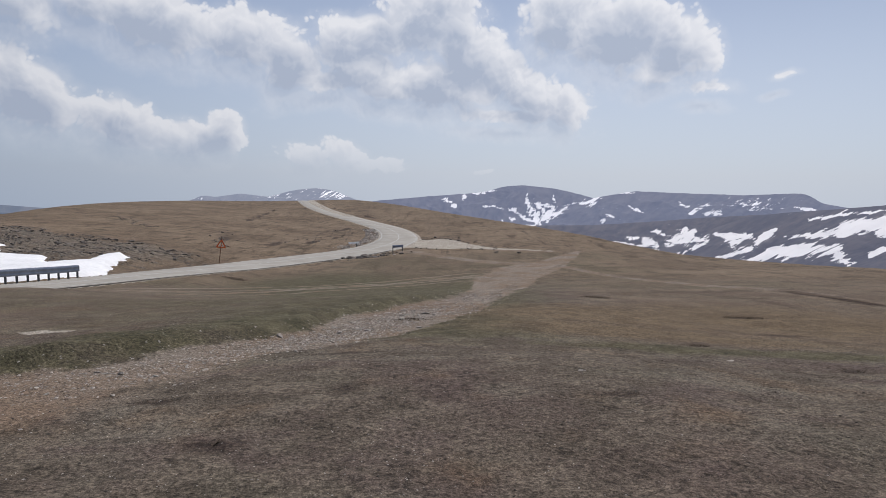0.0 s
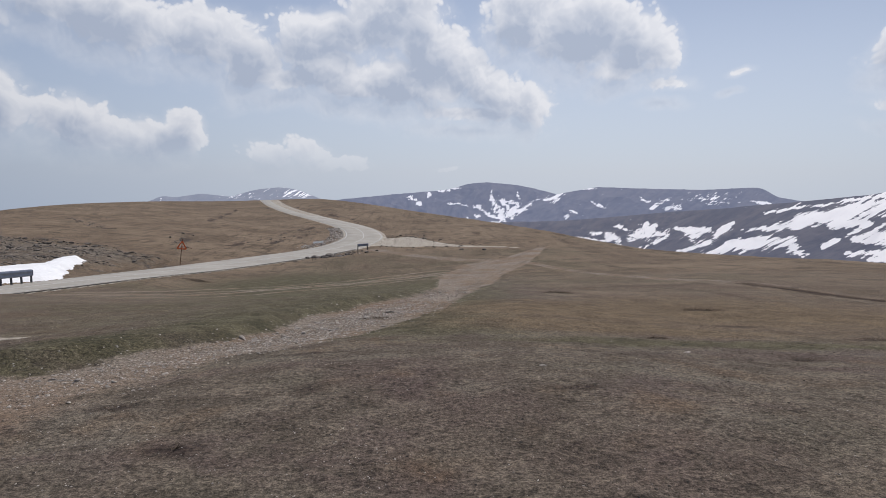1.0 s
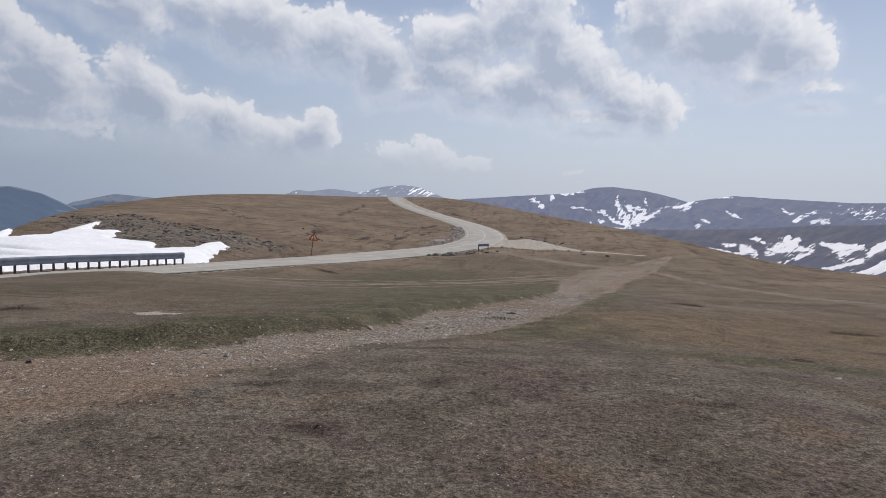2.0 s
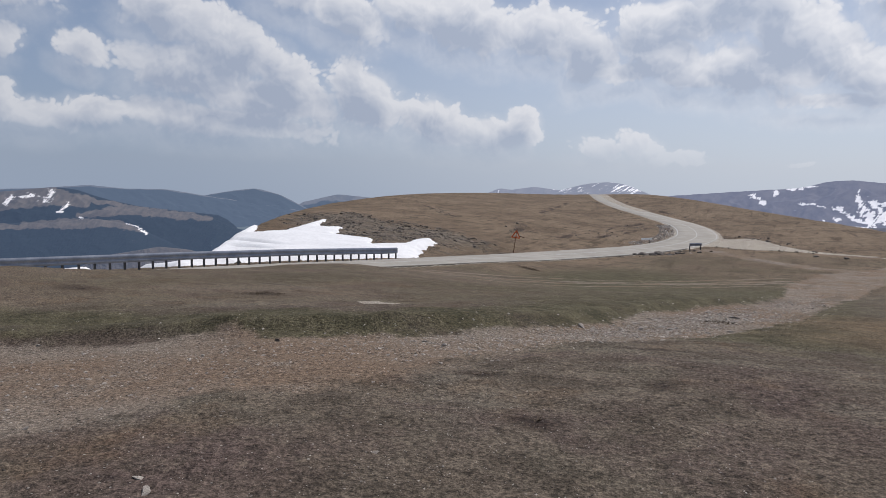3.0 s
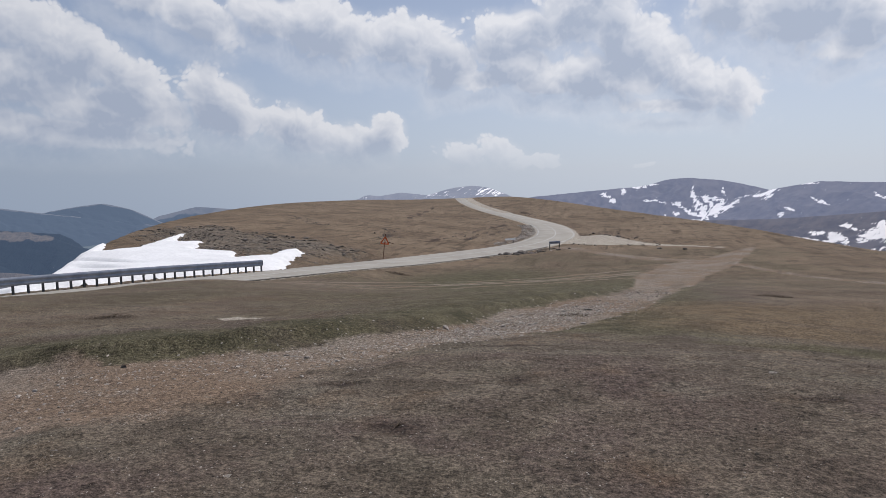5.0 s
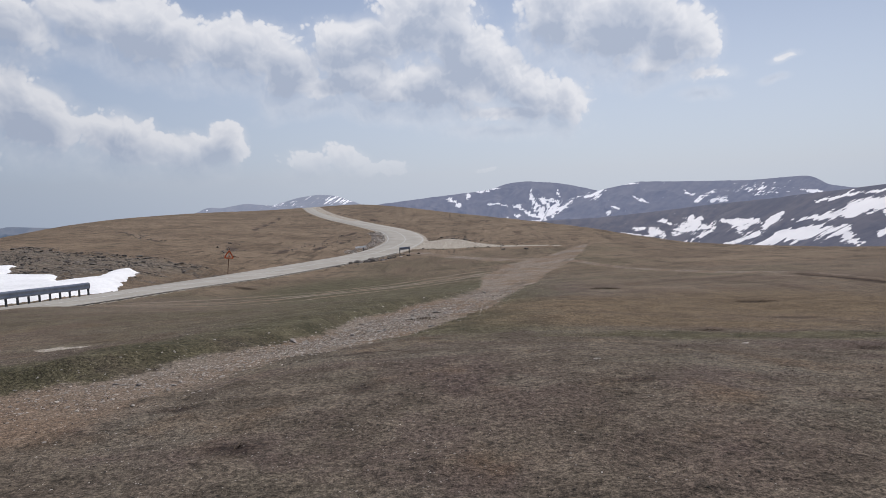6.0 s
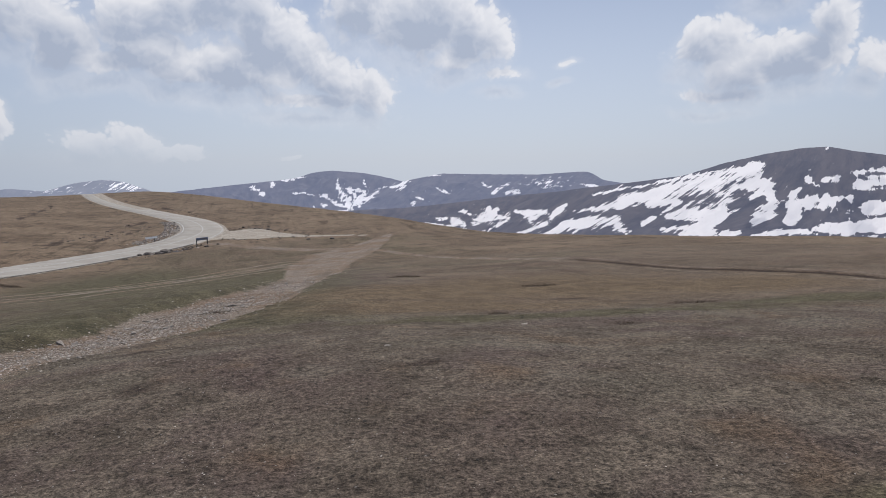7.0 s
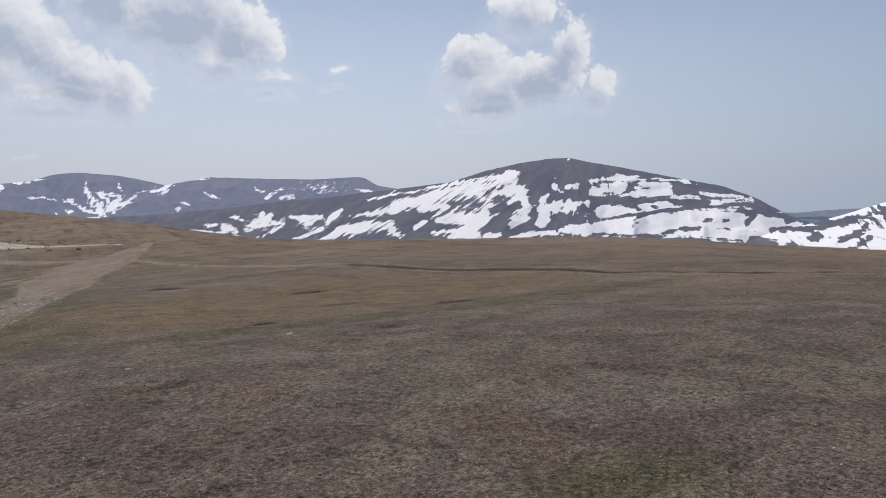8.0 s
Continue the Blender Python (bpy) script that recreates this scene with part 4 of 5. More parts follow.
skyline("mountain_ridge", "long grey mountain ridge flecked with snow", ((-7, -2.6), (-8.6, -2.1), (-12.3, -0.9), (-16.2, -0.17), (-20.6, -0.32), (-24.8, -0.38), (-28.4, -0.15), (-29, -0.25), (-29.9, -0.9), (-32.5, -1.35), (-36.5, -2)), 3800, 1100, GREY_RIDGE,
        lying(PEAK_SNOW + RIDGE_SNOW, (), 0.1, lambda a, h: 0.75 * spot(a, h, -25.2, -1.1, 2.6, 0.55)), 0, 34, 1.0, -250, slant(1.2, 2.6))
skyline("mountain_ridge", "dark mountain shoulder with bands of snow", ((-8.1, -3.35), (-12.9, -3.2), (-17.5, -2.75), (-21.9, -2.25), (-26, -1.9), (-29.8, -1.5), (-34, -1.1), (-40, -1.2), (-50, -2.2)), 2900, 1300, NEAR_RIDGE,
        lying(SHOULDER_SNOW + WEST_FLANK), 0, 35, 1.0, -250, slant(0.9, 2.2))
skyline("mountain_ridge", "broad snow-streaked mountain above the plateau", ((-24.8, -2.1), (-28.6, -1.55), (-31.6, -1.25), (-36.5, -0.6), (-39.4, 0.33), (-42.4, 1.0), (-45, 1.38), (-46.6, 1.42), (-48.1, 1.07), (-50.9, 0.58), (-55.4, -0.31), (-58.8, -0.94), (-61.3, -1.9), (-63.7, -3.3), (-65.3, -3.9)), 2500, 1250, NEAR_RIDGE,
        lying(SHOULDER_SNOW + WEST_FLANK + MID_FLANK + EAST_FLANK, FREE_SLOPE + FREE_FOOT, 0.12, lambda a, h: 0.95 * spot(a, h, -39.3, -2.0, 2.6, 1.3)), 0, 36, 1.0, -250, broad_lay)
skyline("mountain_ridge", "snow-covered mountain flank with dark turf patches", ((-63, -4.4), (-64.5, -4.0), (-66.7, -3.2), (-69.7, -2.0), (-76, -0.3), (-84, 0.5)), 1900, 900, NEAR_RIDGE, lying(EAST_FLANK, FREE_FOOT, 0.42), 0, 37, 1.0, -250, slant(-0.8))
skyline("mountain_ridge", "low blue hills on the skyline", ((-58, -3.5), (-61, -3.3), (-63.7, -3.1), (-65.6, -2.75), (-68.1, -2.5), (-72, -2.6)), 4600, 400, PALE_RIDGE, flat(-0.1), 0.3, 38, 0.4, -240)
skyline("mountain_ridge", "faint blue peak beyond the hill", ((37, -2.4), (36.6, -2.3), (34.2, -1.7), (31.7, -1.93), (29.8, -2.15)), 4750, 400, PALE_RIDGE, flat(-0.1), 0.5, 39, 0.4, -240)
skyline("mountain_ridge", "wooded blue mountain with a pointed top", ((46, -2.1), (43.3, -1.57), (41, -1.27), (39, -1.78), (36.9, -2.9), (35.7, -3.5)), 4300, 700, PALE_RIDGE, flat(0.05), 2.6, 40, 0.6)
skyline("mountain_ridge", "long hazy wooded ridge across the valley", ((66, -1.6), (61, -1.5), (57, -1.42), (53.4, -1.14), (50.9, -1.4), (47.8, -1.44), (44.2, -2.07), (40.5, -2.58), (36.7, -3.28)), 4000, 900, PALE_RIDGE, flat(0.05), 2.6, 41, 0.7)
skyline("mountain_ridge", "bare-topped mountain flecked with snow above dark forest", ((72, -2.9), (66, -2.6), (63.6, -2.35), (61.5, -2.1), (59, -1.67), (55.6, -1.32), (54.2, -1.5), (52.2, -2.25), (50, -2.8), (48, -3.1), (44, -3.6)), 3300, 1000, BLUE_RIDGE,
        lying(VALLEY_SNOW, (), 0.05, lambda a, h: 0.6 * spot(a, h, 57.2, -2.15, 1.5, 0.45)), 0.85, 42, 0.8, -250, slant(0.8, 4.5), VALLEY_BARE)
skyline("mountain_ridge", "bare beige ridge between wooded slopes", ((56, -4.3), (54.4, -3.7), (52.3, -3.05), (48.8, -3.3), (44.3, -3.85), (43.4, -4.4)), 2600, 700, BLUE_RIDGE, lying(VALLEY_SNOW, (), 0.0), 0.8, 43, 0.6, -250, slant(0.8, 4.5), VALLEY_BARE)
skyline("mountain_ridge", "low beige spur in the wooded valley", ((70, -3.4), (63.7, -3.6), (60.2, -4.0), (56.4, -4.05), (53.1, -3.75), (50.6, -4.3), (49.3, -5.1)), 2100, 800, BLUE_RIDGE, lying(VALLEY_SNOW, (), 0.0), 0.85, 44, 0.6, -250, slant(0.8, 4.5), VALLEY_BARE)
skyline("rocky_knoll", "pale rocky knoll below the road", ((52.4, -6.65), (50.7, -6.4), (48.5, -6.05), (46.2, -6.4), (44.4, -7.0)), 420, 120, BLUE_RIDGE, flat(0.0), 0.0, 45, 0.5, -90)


# ---- the road
def ribbon(name, line, z, half, mat, parent, lift, shift=0.0, drop=0.0):
    """A strip along a line; shift moves it sideways, by a number or one a point."""
    d = np.gradient(line[:, :2], axis=0)
    d /= np.hypot(*d.T)[:, None]
    side = np.stack([d[:, 1], -d[:, 0]], 1)
    half, shift = np.broadcast_to(half, len(line)), np.broadcast_to(shift, len(line))
    offs = [(-1, 0.0), (-0.5, 0.02), (0, 0.03), (0.5, 0.02), (1, 0.0)]
    rows = []
    if drop:
        rows.append((-1.06, -drop))
        rows += offs
        rows.append((1.06, -drop))
    else:
        rows = [(-1, 0.0), (1, 0.0)]
    v = np.stack([np.column_stack([line[:, :2] + side * (half * k + shift)[:, None], z + lift + h]) for k, h in rows], 1)
    ob = sheet(name, v.reshape(-1, 3), grid_faces(len(line), len(rows))[:, ::-1], mat)
    ob.parent = parent
    return ob


road = ribbon("road", ROAD, ROAD_Z, ROAD[:, 2], ASPHALT, None, 0.0, 0.0, 0.25)
tagged(road, "pale worn asphalt mountain road with faded white lines", "road", kind="structure")
on = slice(60, None)
for k in (-1, 1):
    tagged(ribbon("edge_line", ROAD[on], ROAD_Z[on], 0.07, PAINT, road, 0.012, k * (ROAD[on, 2] - 0.28)), "faded white edge line")
tagged(ribbon("centre_line", ROAD[on], ROAD_Z[on], 0.07, PAINT, road, 0.036), "faded white centre line")


on = slice(60, 144)
tagged(ribbon("road_edge", ROAD[on], ROAD_Z[on], 0.16, SOIL, road, -0.03, ROAD[on, 2] + 0.2), "narrow dark strip along the near road edge")


# ---- snow
def build_snow():
    p = np.array(SNOW)
    xs, ys = np.arange(p[:, 0].min() - 1, p[:, 0].max() + 1, 0.3), np.arange(p[:, 1].min() - 1, p[:, 1].max() + 1, 0.3)
    gx, gy = np.meshgrid(xs, ys)
    x, y = gx.ravel(), gy.ravel()
    e = inside(x, y, SNOW) + 0.6 * rough(x / 1.6, y / 2.6, 51, 5, 0.65)
    for cx, cy, a, b in ((-41.5, 46.5, 1.6, 0.5), (-44, 50, 2.5, 0.5), (-38.5, 42.5, 0.8, 0.4)):
        e = np.minimum(e, (np.hypot((x - cx) / a, (y - cy) / b) - 1) * min(a, b))
    z = surface(x, y, False, False) - 0.1 + 0.42 * step(e, -0.3, 0.6) + 0.2 * step(e, 0.5, 6) + 0.015 * rough(x / 2.3, y / 2.3, 52)
    keep = (e > -0.45).reshape(gx.shape)
    f = grid_faces(len(ys), len(xs))
    f = f[keep.ravel()[f].all(1)]
    used, inv = np.unique(f, return_inverse=True)
    ob = sheet("snow_patch", np.stack([x, y, z], 1)[used], inv.reshape(-1, 4), SNOW_MAT)
    tagged(ob, "old white snow patch melting on the roadside slope", "snow")


build_snow()


def build_snow_remnant():
    cx, cy = bearing(54.7, 43.2)
    u, v = np.meshgrid(np.linspace(-1, 1, 15), np.linspace(-1, 1, 15))
    k = np.clip(1 - np.hypot(u, v), -0.2, 1) + 0.15 * rough(u * 2, v * 2, 55)
    x, y = cx + u * 0.75, cy + v * 1.3
    z = surface(x, y, False) + 0.35 * step(k, -0.1, 0.6) - 0.08
    ob = sheet("snow_remnant", np.stack([x.ravel(), y.ravel(), z.ravel()], 1), grid_faces(15, 15), SNOW_MAT)
    tagged(ob, "small leftover heap of snow behind the guardrail", "snow")


build_snow_remnant()


# ---- roadside things
def box(bm, size, at, m=None):
    r = bmesh.ops.create_cube(bm, size=1.0, matrix=Matrix.Translation(at) @ Matrix.Diagonal((*size, 1)))
    if m is not None:
        bmesh.ops.transform(bm, matrix=m, verts=r["verts"])
    return r["verts"]


def empty(name, x, y, z, turn=0.0):
    ob = new(name)
    ob.empty_display_size = 0.2
    ob.matrix_world = pose(x, y, z, 0, 0, turn)
    return ob


def beam_outline(height):
    """The corrugated section of a crash barrier beam: out and up, in metres."""
    k = height / 0.31
    return [(o * 0.35, u * k) for o, u in ((0.0, -0.155), (0.022, -0.145), (0.075, -0.11), (0.075, -0.065), (0.012, -0.025), (0.0, 0.0), (0.012, 0.025), (0.075, 0.065), (0.075, 0.11), (0.022, 0.145), (0.0, 0.155), (-0.1, 0.2))]


def beam(name, points, height, mat, parent, label="", thick=0.012):
    """A corrugated beam swept along points, facing to the right of the way they run."""
    p = np.array(points, float)
    d = np.gradient(p, axis=0)
    d /= np.linalg.norm(d, axis=1)[:, None]
    side = np.stack([d[:, 1], -d[:, 0], 0 * d[:, 0]], 1)
    side /= np.linalg.norm(side, axis=1)[:, None]
    front = beam_outline(height)
    ring = front + [(o - thick, u) for o, u in reversed(front)]
    bm = bmesh.new()
    rows = [[bm.verts.new(Vector(q) + Vector(s) * o + Vector((0, 0, u))) for o, u in ring] for q, s in zip(p, side)]
    for a, b in zip(rows, rows[1:]):
        for i in range(len(ring)):
            j = (i + 1) % len(ring)
            bm.faces.new((a[i], a[j], b[j], b[i]))
    bm.faces.new(rows[0])
    bm.faces.new(list(reversed(rows[-1])))
    bmesh.ops.recalc_face_normals(bm, faces=bm.faces)
    return part(name, bm, mat, parent, label)


RAIL = curve_line(((-27.9, 49.6), (-30.6, 40), (-32.9, 31.2), (-36.8, 16.5), (-41, 0), (-46, -17)), 0.86)
RAIL_HEIGHT = 0.94


def post_mesh(height):
    bm = bmesh.new()
    for size, at in (((0.10, 0.012, height), (0, -0.05, 0)), ((0.10, 0.012, height), (0, 0.05, 0)), ((0.012, 0.09, height), (0.044, 0, 0))):
        box(bm, size, (at[0], at[1], height / 2 - 0.3))
    me = bpy.data.meshes.new("post")
    bm.to_mesh(me)
    bm.free()
    me.materials.append(POST)
    return me


def build_guardrail():
    z = surface(RAIL[:, 0], RAIL[:, 1], False)
    z = np.convolve(np.pad(z, 3, mode="edge"), np.ones(7) / 7, "valid")
    rail = empty("guardrail", RAIL[0, 0], RAIL[0, 1], z[0])
    off = np.array([RAIL[0, 0], RAIL[0, 1], z[0]])
    pts = np.column_stack([RAIL, z]) - off
    top = pts[::-1] + (0.10, -0.02, RAIL_HEIGHT - 0.22)
    for k in range(0, len(top) - 1, 5):
        beam("rail", top[k:k + 6] + (0, 0, 0.006 * (k // 5 % 2)), 0.44, STEEL, rail)
    # flared end piece
    bm = bmesh.new()
    box(bm, (0.16, 0.10, 0.46), (0.05, 0.07, RAIL_HEIGHT - 0.2))
    bmesh.ops.bevel(bm, geom=bm.edges[:], offset=0.04, segments=2, affect="EDGES")
    part("end_cap", bm, STEEL, rail, "rounded steel end cap")
    me = post_mesh(RAIL_HEIGHT + 0.28)
    turn = math.atan2(pts[5, 1] - pts[0, 1], pts[5, 0] - pts[0, 0]) + math.pi / 2
    for k in range(len(pts)):
        ob = new("post", me)
        ob.parent = rail
        ob.matrix_basis = Matrix.Translation(pts[k]) @ Matrix.Rotation(turn, 4, "Z")
    tagged(rail, "dark steel crash barrier along the outer road edge", "guardrail")


build_guardrail()


def ground_at(x, y):
    return float(surface(np.array([x]), np.array([y]), False)[0])


def build_sign():
    x, y = -26.9, 78.2
    sign = empty("warning_sign", x, y, ground_at(x, y), 18)
    lean = Matrix.Rotation(radians(7), 4, "Y")
    bm = bmesh.new()
    bmesh.ops.create_cone(bm, cap_ends=True, segments=10, radius1=0.045, radius2=0.04, depth=3.4, matrix=lean @ Matrix.Translation((0, 0, 1.5)))
    part("post", bm, RUSTY, sign, "leaning rusty steel post")


    def ring(size, width, thick, up):
        """A rounded triangular frame of flat bar."""
        bm = bmesh.new()
        loops = []
        for sz in (size, size - 2 * math.sqrt(3) * width):
            r = sz / math.sqrt(3)
            pts = [(math.cos(radians(90 + 120 * k + da)) * r * (0.97 if da else 1), math.sin(radians(90 + 120 * k + da)) * r * (0.97 if da else 1)) for k in range(3) for da in (-8, 0, 8)]
            loops.append([[bm.verts.new((px, y0, up + pz)) for px, pz in pts] for y0 in (-0.09, -0.09 + thick)])
        (of, ob_), (inf, inb) = loops
        n_ = len(of)
        for i in range(n_):
            j = (i + 1) % n_
            for q in ((of[i], of[j], inf[j], inf[i]), (ob_[i], inb[i], inb[j], ob_[j]), (of[i], ob_[i], ob_[j], of[j]), (inf[i], inf[j], inb[j], inb[i])):
                bm.faces.new(q)
        bmesh.ops.recalc_face_normals(bm, faces=bm.faces)
        bmesh.ops.transform(bm, matrix=lean, verts=bm.verts)
        return bm

    part("frame", ring(1.08, 0.115, 0.035, 2.3), SIGN_RED, sign, "faded orange-red triangular frame")
    bm = bmesh.new()
    for size, at in (((0.07, 0.03, 0.3), (0.02, -0.075, 2.26)), ((0.2, 0.03, 0.06), (0.06, -0.075, 2.18))):
        box(bm, size, at, lean)
    part("pictogram", bm, SIGN_RED, sign, "remains of the pictogram")
    bm = bmesh.new()
    box(bm, (0.75, 0.03, 0.07), (0.42, 0.02, 2.28), lean @ Matrix.Rotation(radians(9), 4, "Y"))
    part("crossbar", bm, RUSTY, sign, "loose rusty crossbar")
    tagged(sign, "red-bordered triangular warning sign on a leaning post", "road sign")


build_sign()


def build_barrier():
    a, b = Vector((-7.75, 99.6, 0)), Vector((-6.2, 100.9, 0))
    z = ground_at(a.x, a.y)
    turn = math.degrees(math.atan2(b.y - a.y, b.x - a.x))
    stub = empty("barrier_stub", a.x, a.y, z, turn)
    n_ = (b - a).length
    for k in (0.12, n_ - 0.12):
        bm = bmesh.new()
        box(bm, (0.12, 0.10, 1.15), (k, 0, 0.42))
        bmesh.ops.bevel(bm, geom=bm.edges[:], offset=0.012, segments=1, affect="EDGES")
        part("post", bm, POST, stub)
    beam("rail", [(n_ * k / 4, -0.06, 0.82) for k in range(5)], 0.34, STEEL, stub, "short dark steel rail")
    tagged(stub, "short two-post steel barrier on the road's inner verge", "barrier")


build_barrier()


def build_board():
    x, y = -14.6, 106.6
    board = empty("marker_board", x, y, ground_at(x, y), 20)
    bm = bmesh.new()
    box(bm, (0.09, 0.09, 1.0), (0.5, 0.06, 0.3))
    part("post", bm, POST, board)
    bm = bmesh.new()
    box(bm, (1.7, 0.05, 0.3), (0.0, 0.0, 0.0), Matrix.Translation((0, 0, 0.74)) @ Matrix.Rotation(radians(-3), 4, "Y") @ Matrix.Rotation(radians(-38), 4, "X"))
    bmesh.ops.bevel(bm, geom=bm.edges[:], offset=0.01, segments=1, affect="EDGES")
    part("plank", bm, WHITE, board, "weathered white plank")
    tagged(board, "low white marker board on a short post", "road marker")


build_board()


# ---- stones and rocks
def rock_meshes(name, count, mat, detail, flat_, seed):
    out = []
    rnd = random.Random(seed)
    for _ in range(count):
        bm = bmesh.new()
        bmesh.ops.create_icosphere(bm, subdivisions=detail, radius=1.0)
        s = Vector((rnd.uniform(-50, 50), rnd.uniform(-50, 50), 0))
        for v in bm.verts:
            v.co *= 1 + 0.45 * noise.noise(v.co * 0.9 + s) + 0.2 * noise.noise(v.co * 2.3 + s)
            v.co.x *= 1.25
            v.co.z *= flat_
        # broken faces
        for _ in range(7):
            d = Vector((rnd.uniform(-1, 1), rnd.uniform(-1, 1), rnd.uniform(-0.2, 1))).normalized()
            lim = rnd.uniform(0.35, 0.65)
            for v in bm.verts:
                over = v.co.dot(d) - lim
                if over > 0:
                    v.co -= d * over
        me = bpy.data.meshes.new(name)
        bm.to_mesh(me)
        bm.free()
        me.materials.append(mat)
        out.append(me)
    return out


def arrays(me):
    co = np.empty(len(me.vertices) * 3, np.float32)
    me.vertices.foreach_get("co", co)
    tri = np.array([p.vertices[:] for p in me.polygons])
    return co.reshape(-1, 3), tri


def strew(name, meshes, x, y, size, seed, mat, sink=0.25):
    """Many small stones in one mesh, lying on the ground."""
    rng = np.random.default_rng(seed)
    z = surface(x, y)
    vs, fs, n0 = [], [], 0
    kind = rng.integers(0, len(meshes), len(x))
    for k, me in enumerate(meshes):
        sel = np.where(kind == k)[0]
        co, tri = arrays(me)
        a = rng.uniform(0, 2 * np.pi, len(sel))
        tilt = rng.uniform(-0.3, 0.3, len(sel))
        s = size[sel][:, None]
        ca, sa = np.cos(a)[:, None], np.sin(a)[:, None]
        px, py, pz = (co[:, i][None, :] * s for i in range(3))
        pz = pz + px * np.sin(tilt)[:, None]
        v = np.stack([px * ca - py * sa + x[sel][:, None], px * sa + py * ca + y[sel][:, None], pz + (z[sel][:, None] + s * 0.3 - s * sink)], -1)
        f = tri[None] + (np.arange(len(sel)) * len(co))[:, None, None] + n0
        vs.append(v.reshape(-1, 3))
        fs.append(f.reshape(-1, 3))
        n0 += len(sel) * len(co)
    return sheet(name, np.concatenate(vs), np.concatenate(fs), mat, False)


CHIPS = rock_meshes("chip", 5, PALE_STONE, 1, 0.55, 3)
STONES = rock_meshes("stone", 6, PALE_STONE, 2, 0.6, 4)
ROCKS = rock_meshes("rock", 6, GREY_ROCK, 2, 0.7, 5)
CHIPS_LOW = rock_meshes("chip", 4, PALE_STONE, 1, 0.3, 6)


def along(line, count, rng, spread, lo, hi):
    i = rng.integers(int(lo * len(line)), int(hi * len(line)), count)
    o = rng.normal(0, spread, count) * line[i, 2]
    d = np.gradient(line[:, :2], axis=0)
    d /= np.hypot(*d.T)[:, None]
    return line[i, 0] - d[i, 1] * o + rng.uniform(-0.3, 0.3, count), line[i, 1] + d[i, 0] * o + rng.uniform(-0.3, 0.3, count)


def build_gravel():
    rng = np.random.default_rng(12)
    x, y = along(TRACK, 5200, rng, 0.5, 0.1, 0.4)
    x1, y1 = along(TRACK, 2000, rng, 0.45, 0.17, 0.29)
    x2, y2 = along(TRACK, 420, rng, 0.55, 0.29, 0.9)
    x3, y3 = rng.normal(-1.1, 0.75, 1000), rng.uniform(8.5, 19, 1000)
    x3 = x3 + 0.14 * (y3 - 12)
    dd, i = nearest(x3, y3, TRACK)
    x3, y3 = x3[dd < TRACK[i, 2] + 0.1], y3[dd < TRACK[i, 2] + 0.1]
    size = np.concatenate([0.010 + 0.022 * rng.random(len(x)) ** 3, 0.010 + 0.026 * rng.random(len(x1)) ** 2.5, 0.02 + 0.045 * rng.random(len(x2)) ** 2, 0.012 + 0.035 * rng.random(len(x3)) ** 2.2])
    tagged(strew("track_gravel", CHIPS_LOW, np.concatenate([x, x1, x2, x3]), np.concatenate([y, y1, y2, y3]), size, 1, PALE_STONE), "pale crushed stone lying on the track", "gravel", kind="stuff")
    a, r = np.concatenate([rng.uniform(-75, 70, 6000), rng.uniform(0, 70, 7000)]), 2.0 + 16 * rng.random(13000) ** 1.6
    size = 0.003 + 0.008 * rng.random(13000) ** 3
    tagged(strew("turf_pebbles", CHIPS_LOW, -np.sin(np.radians(a)) * r, np.cos(np.radians(a)) * r, size, 2, PALE_STONE), "small pale pebbles scattered over the dry turf", "pebbles", kind="stuff")
    a, r = rng.uniform(-75, 70, 5200), 2.0 + 22 * rng.random(5200) ** 1.3
    x, y = -np.sin(np.radians(a)) * r, np.cos(np.radians(a)) * r
    ok = rough(x / 0.5, y / 0.5, 81) > -0.1
    size = 0.004 + 0.012 * rng.random(ok.sum()) ** 2.5 + 0.0004 * r[ok]
    tagged(strew("earth_crumbs", CHIPS_LOW, x[ok], y[ok], size, 3, SOIL, 0.2), "small dark crumbs of earth on turf and track", "earth crumbs", kind="stuff")
    x, y = rng.uniform(-5, 12, 420), rng.uniform(96, 126, 420)
    d, i = nearest(x, y, PAD)
    ok = (np.abs(d - PAD[i, 2] - 0.6) < 1.3) & (nearest(x, y, ROAD)[0] > 4.6)
    tagged(strew("pad_rubble", CHIPS, x[ok], y[ok], 0.08 + 0.3 * rng.random(ok.sum()) ** 2.5, 4, GREY_ROCK, 0.3), "dark rubble round the gravel turnout", "rubble", kind="stuff")


build_gravel()


def lay(meshes, name, x, y, size, label, category, group, rnd, sink=0.3, squash=1.0):
    ob = new(name, rnd.choice(meshes))
    s = size
    ob.matrix_world = Matrix.Translation((x, y, ground_at(x, y) + s * (0.45 - sink) * squash)) @ Euler((rnd.uniform(-0.2, 0.2), rnd.uniform(-0.2, 0.2), rnd.uniform(0, 6.28))).to_matrix().to_4x4() @ Matrix.Diagonal((s, s * rnd.uniform(0.7, 1.1), s * squash, 1))
    return tagged(ob, label, category, group)


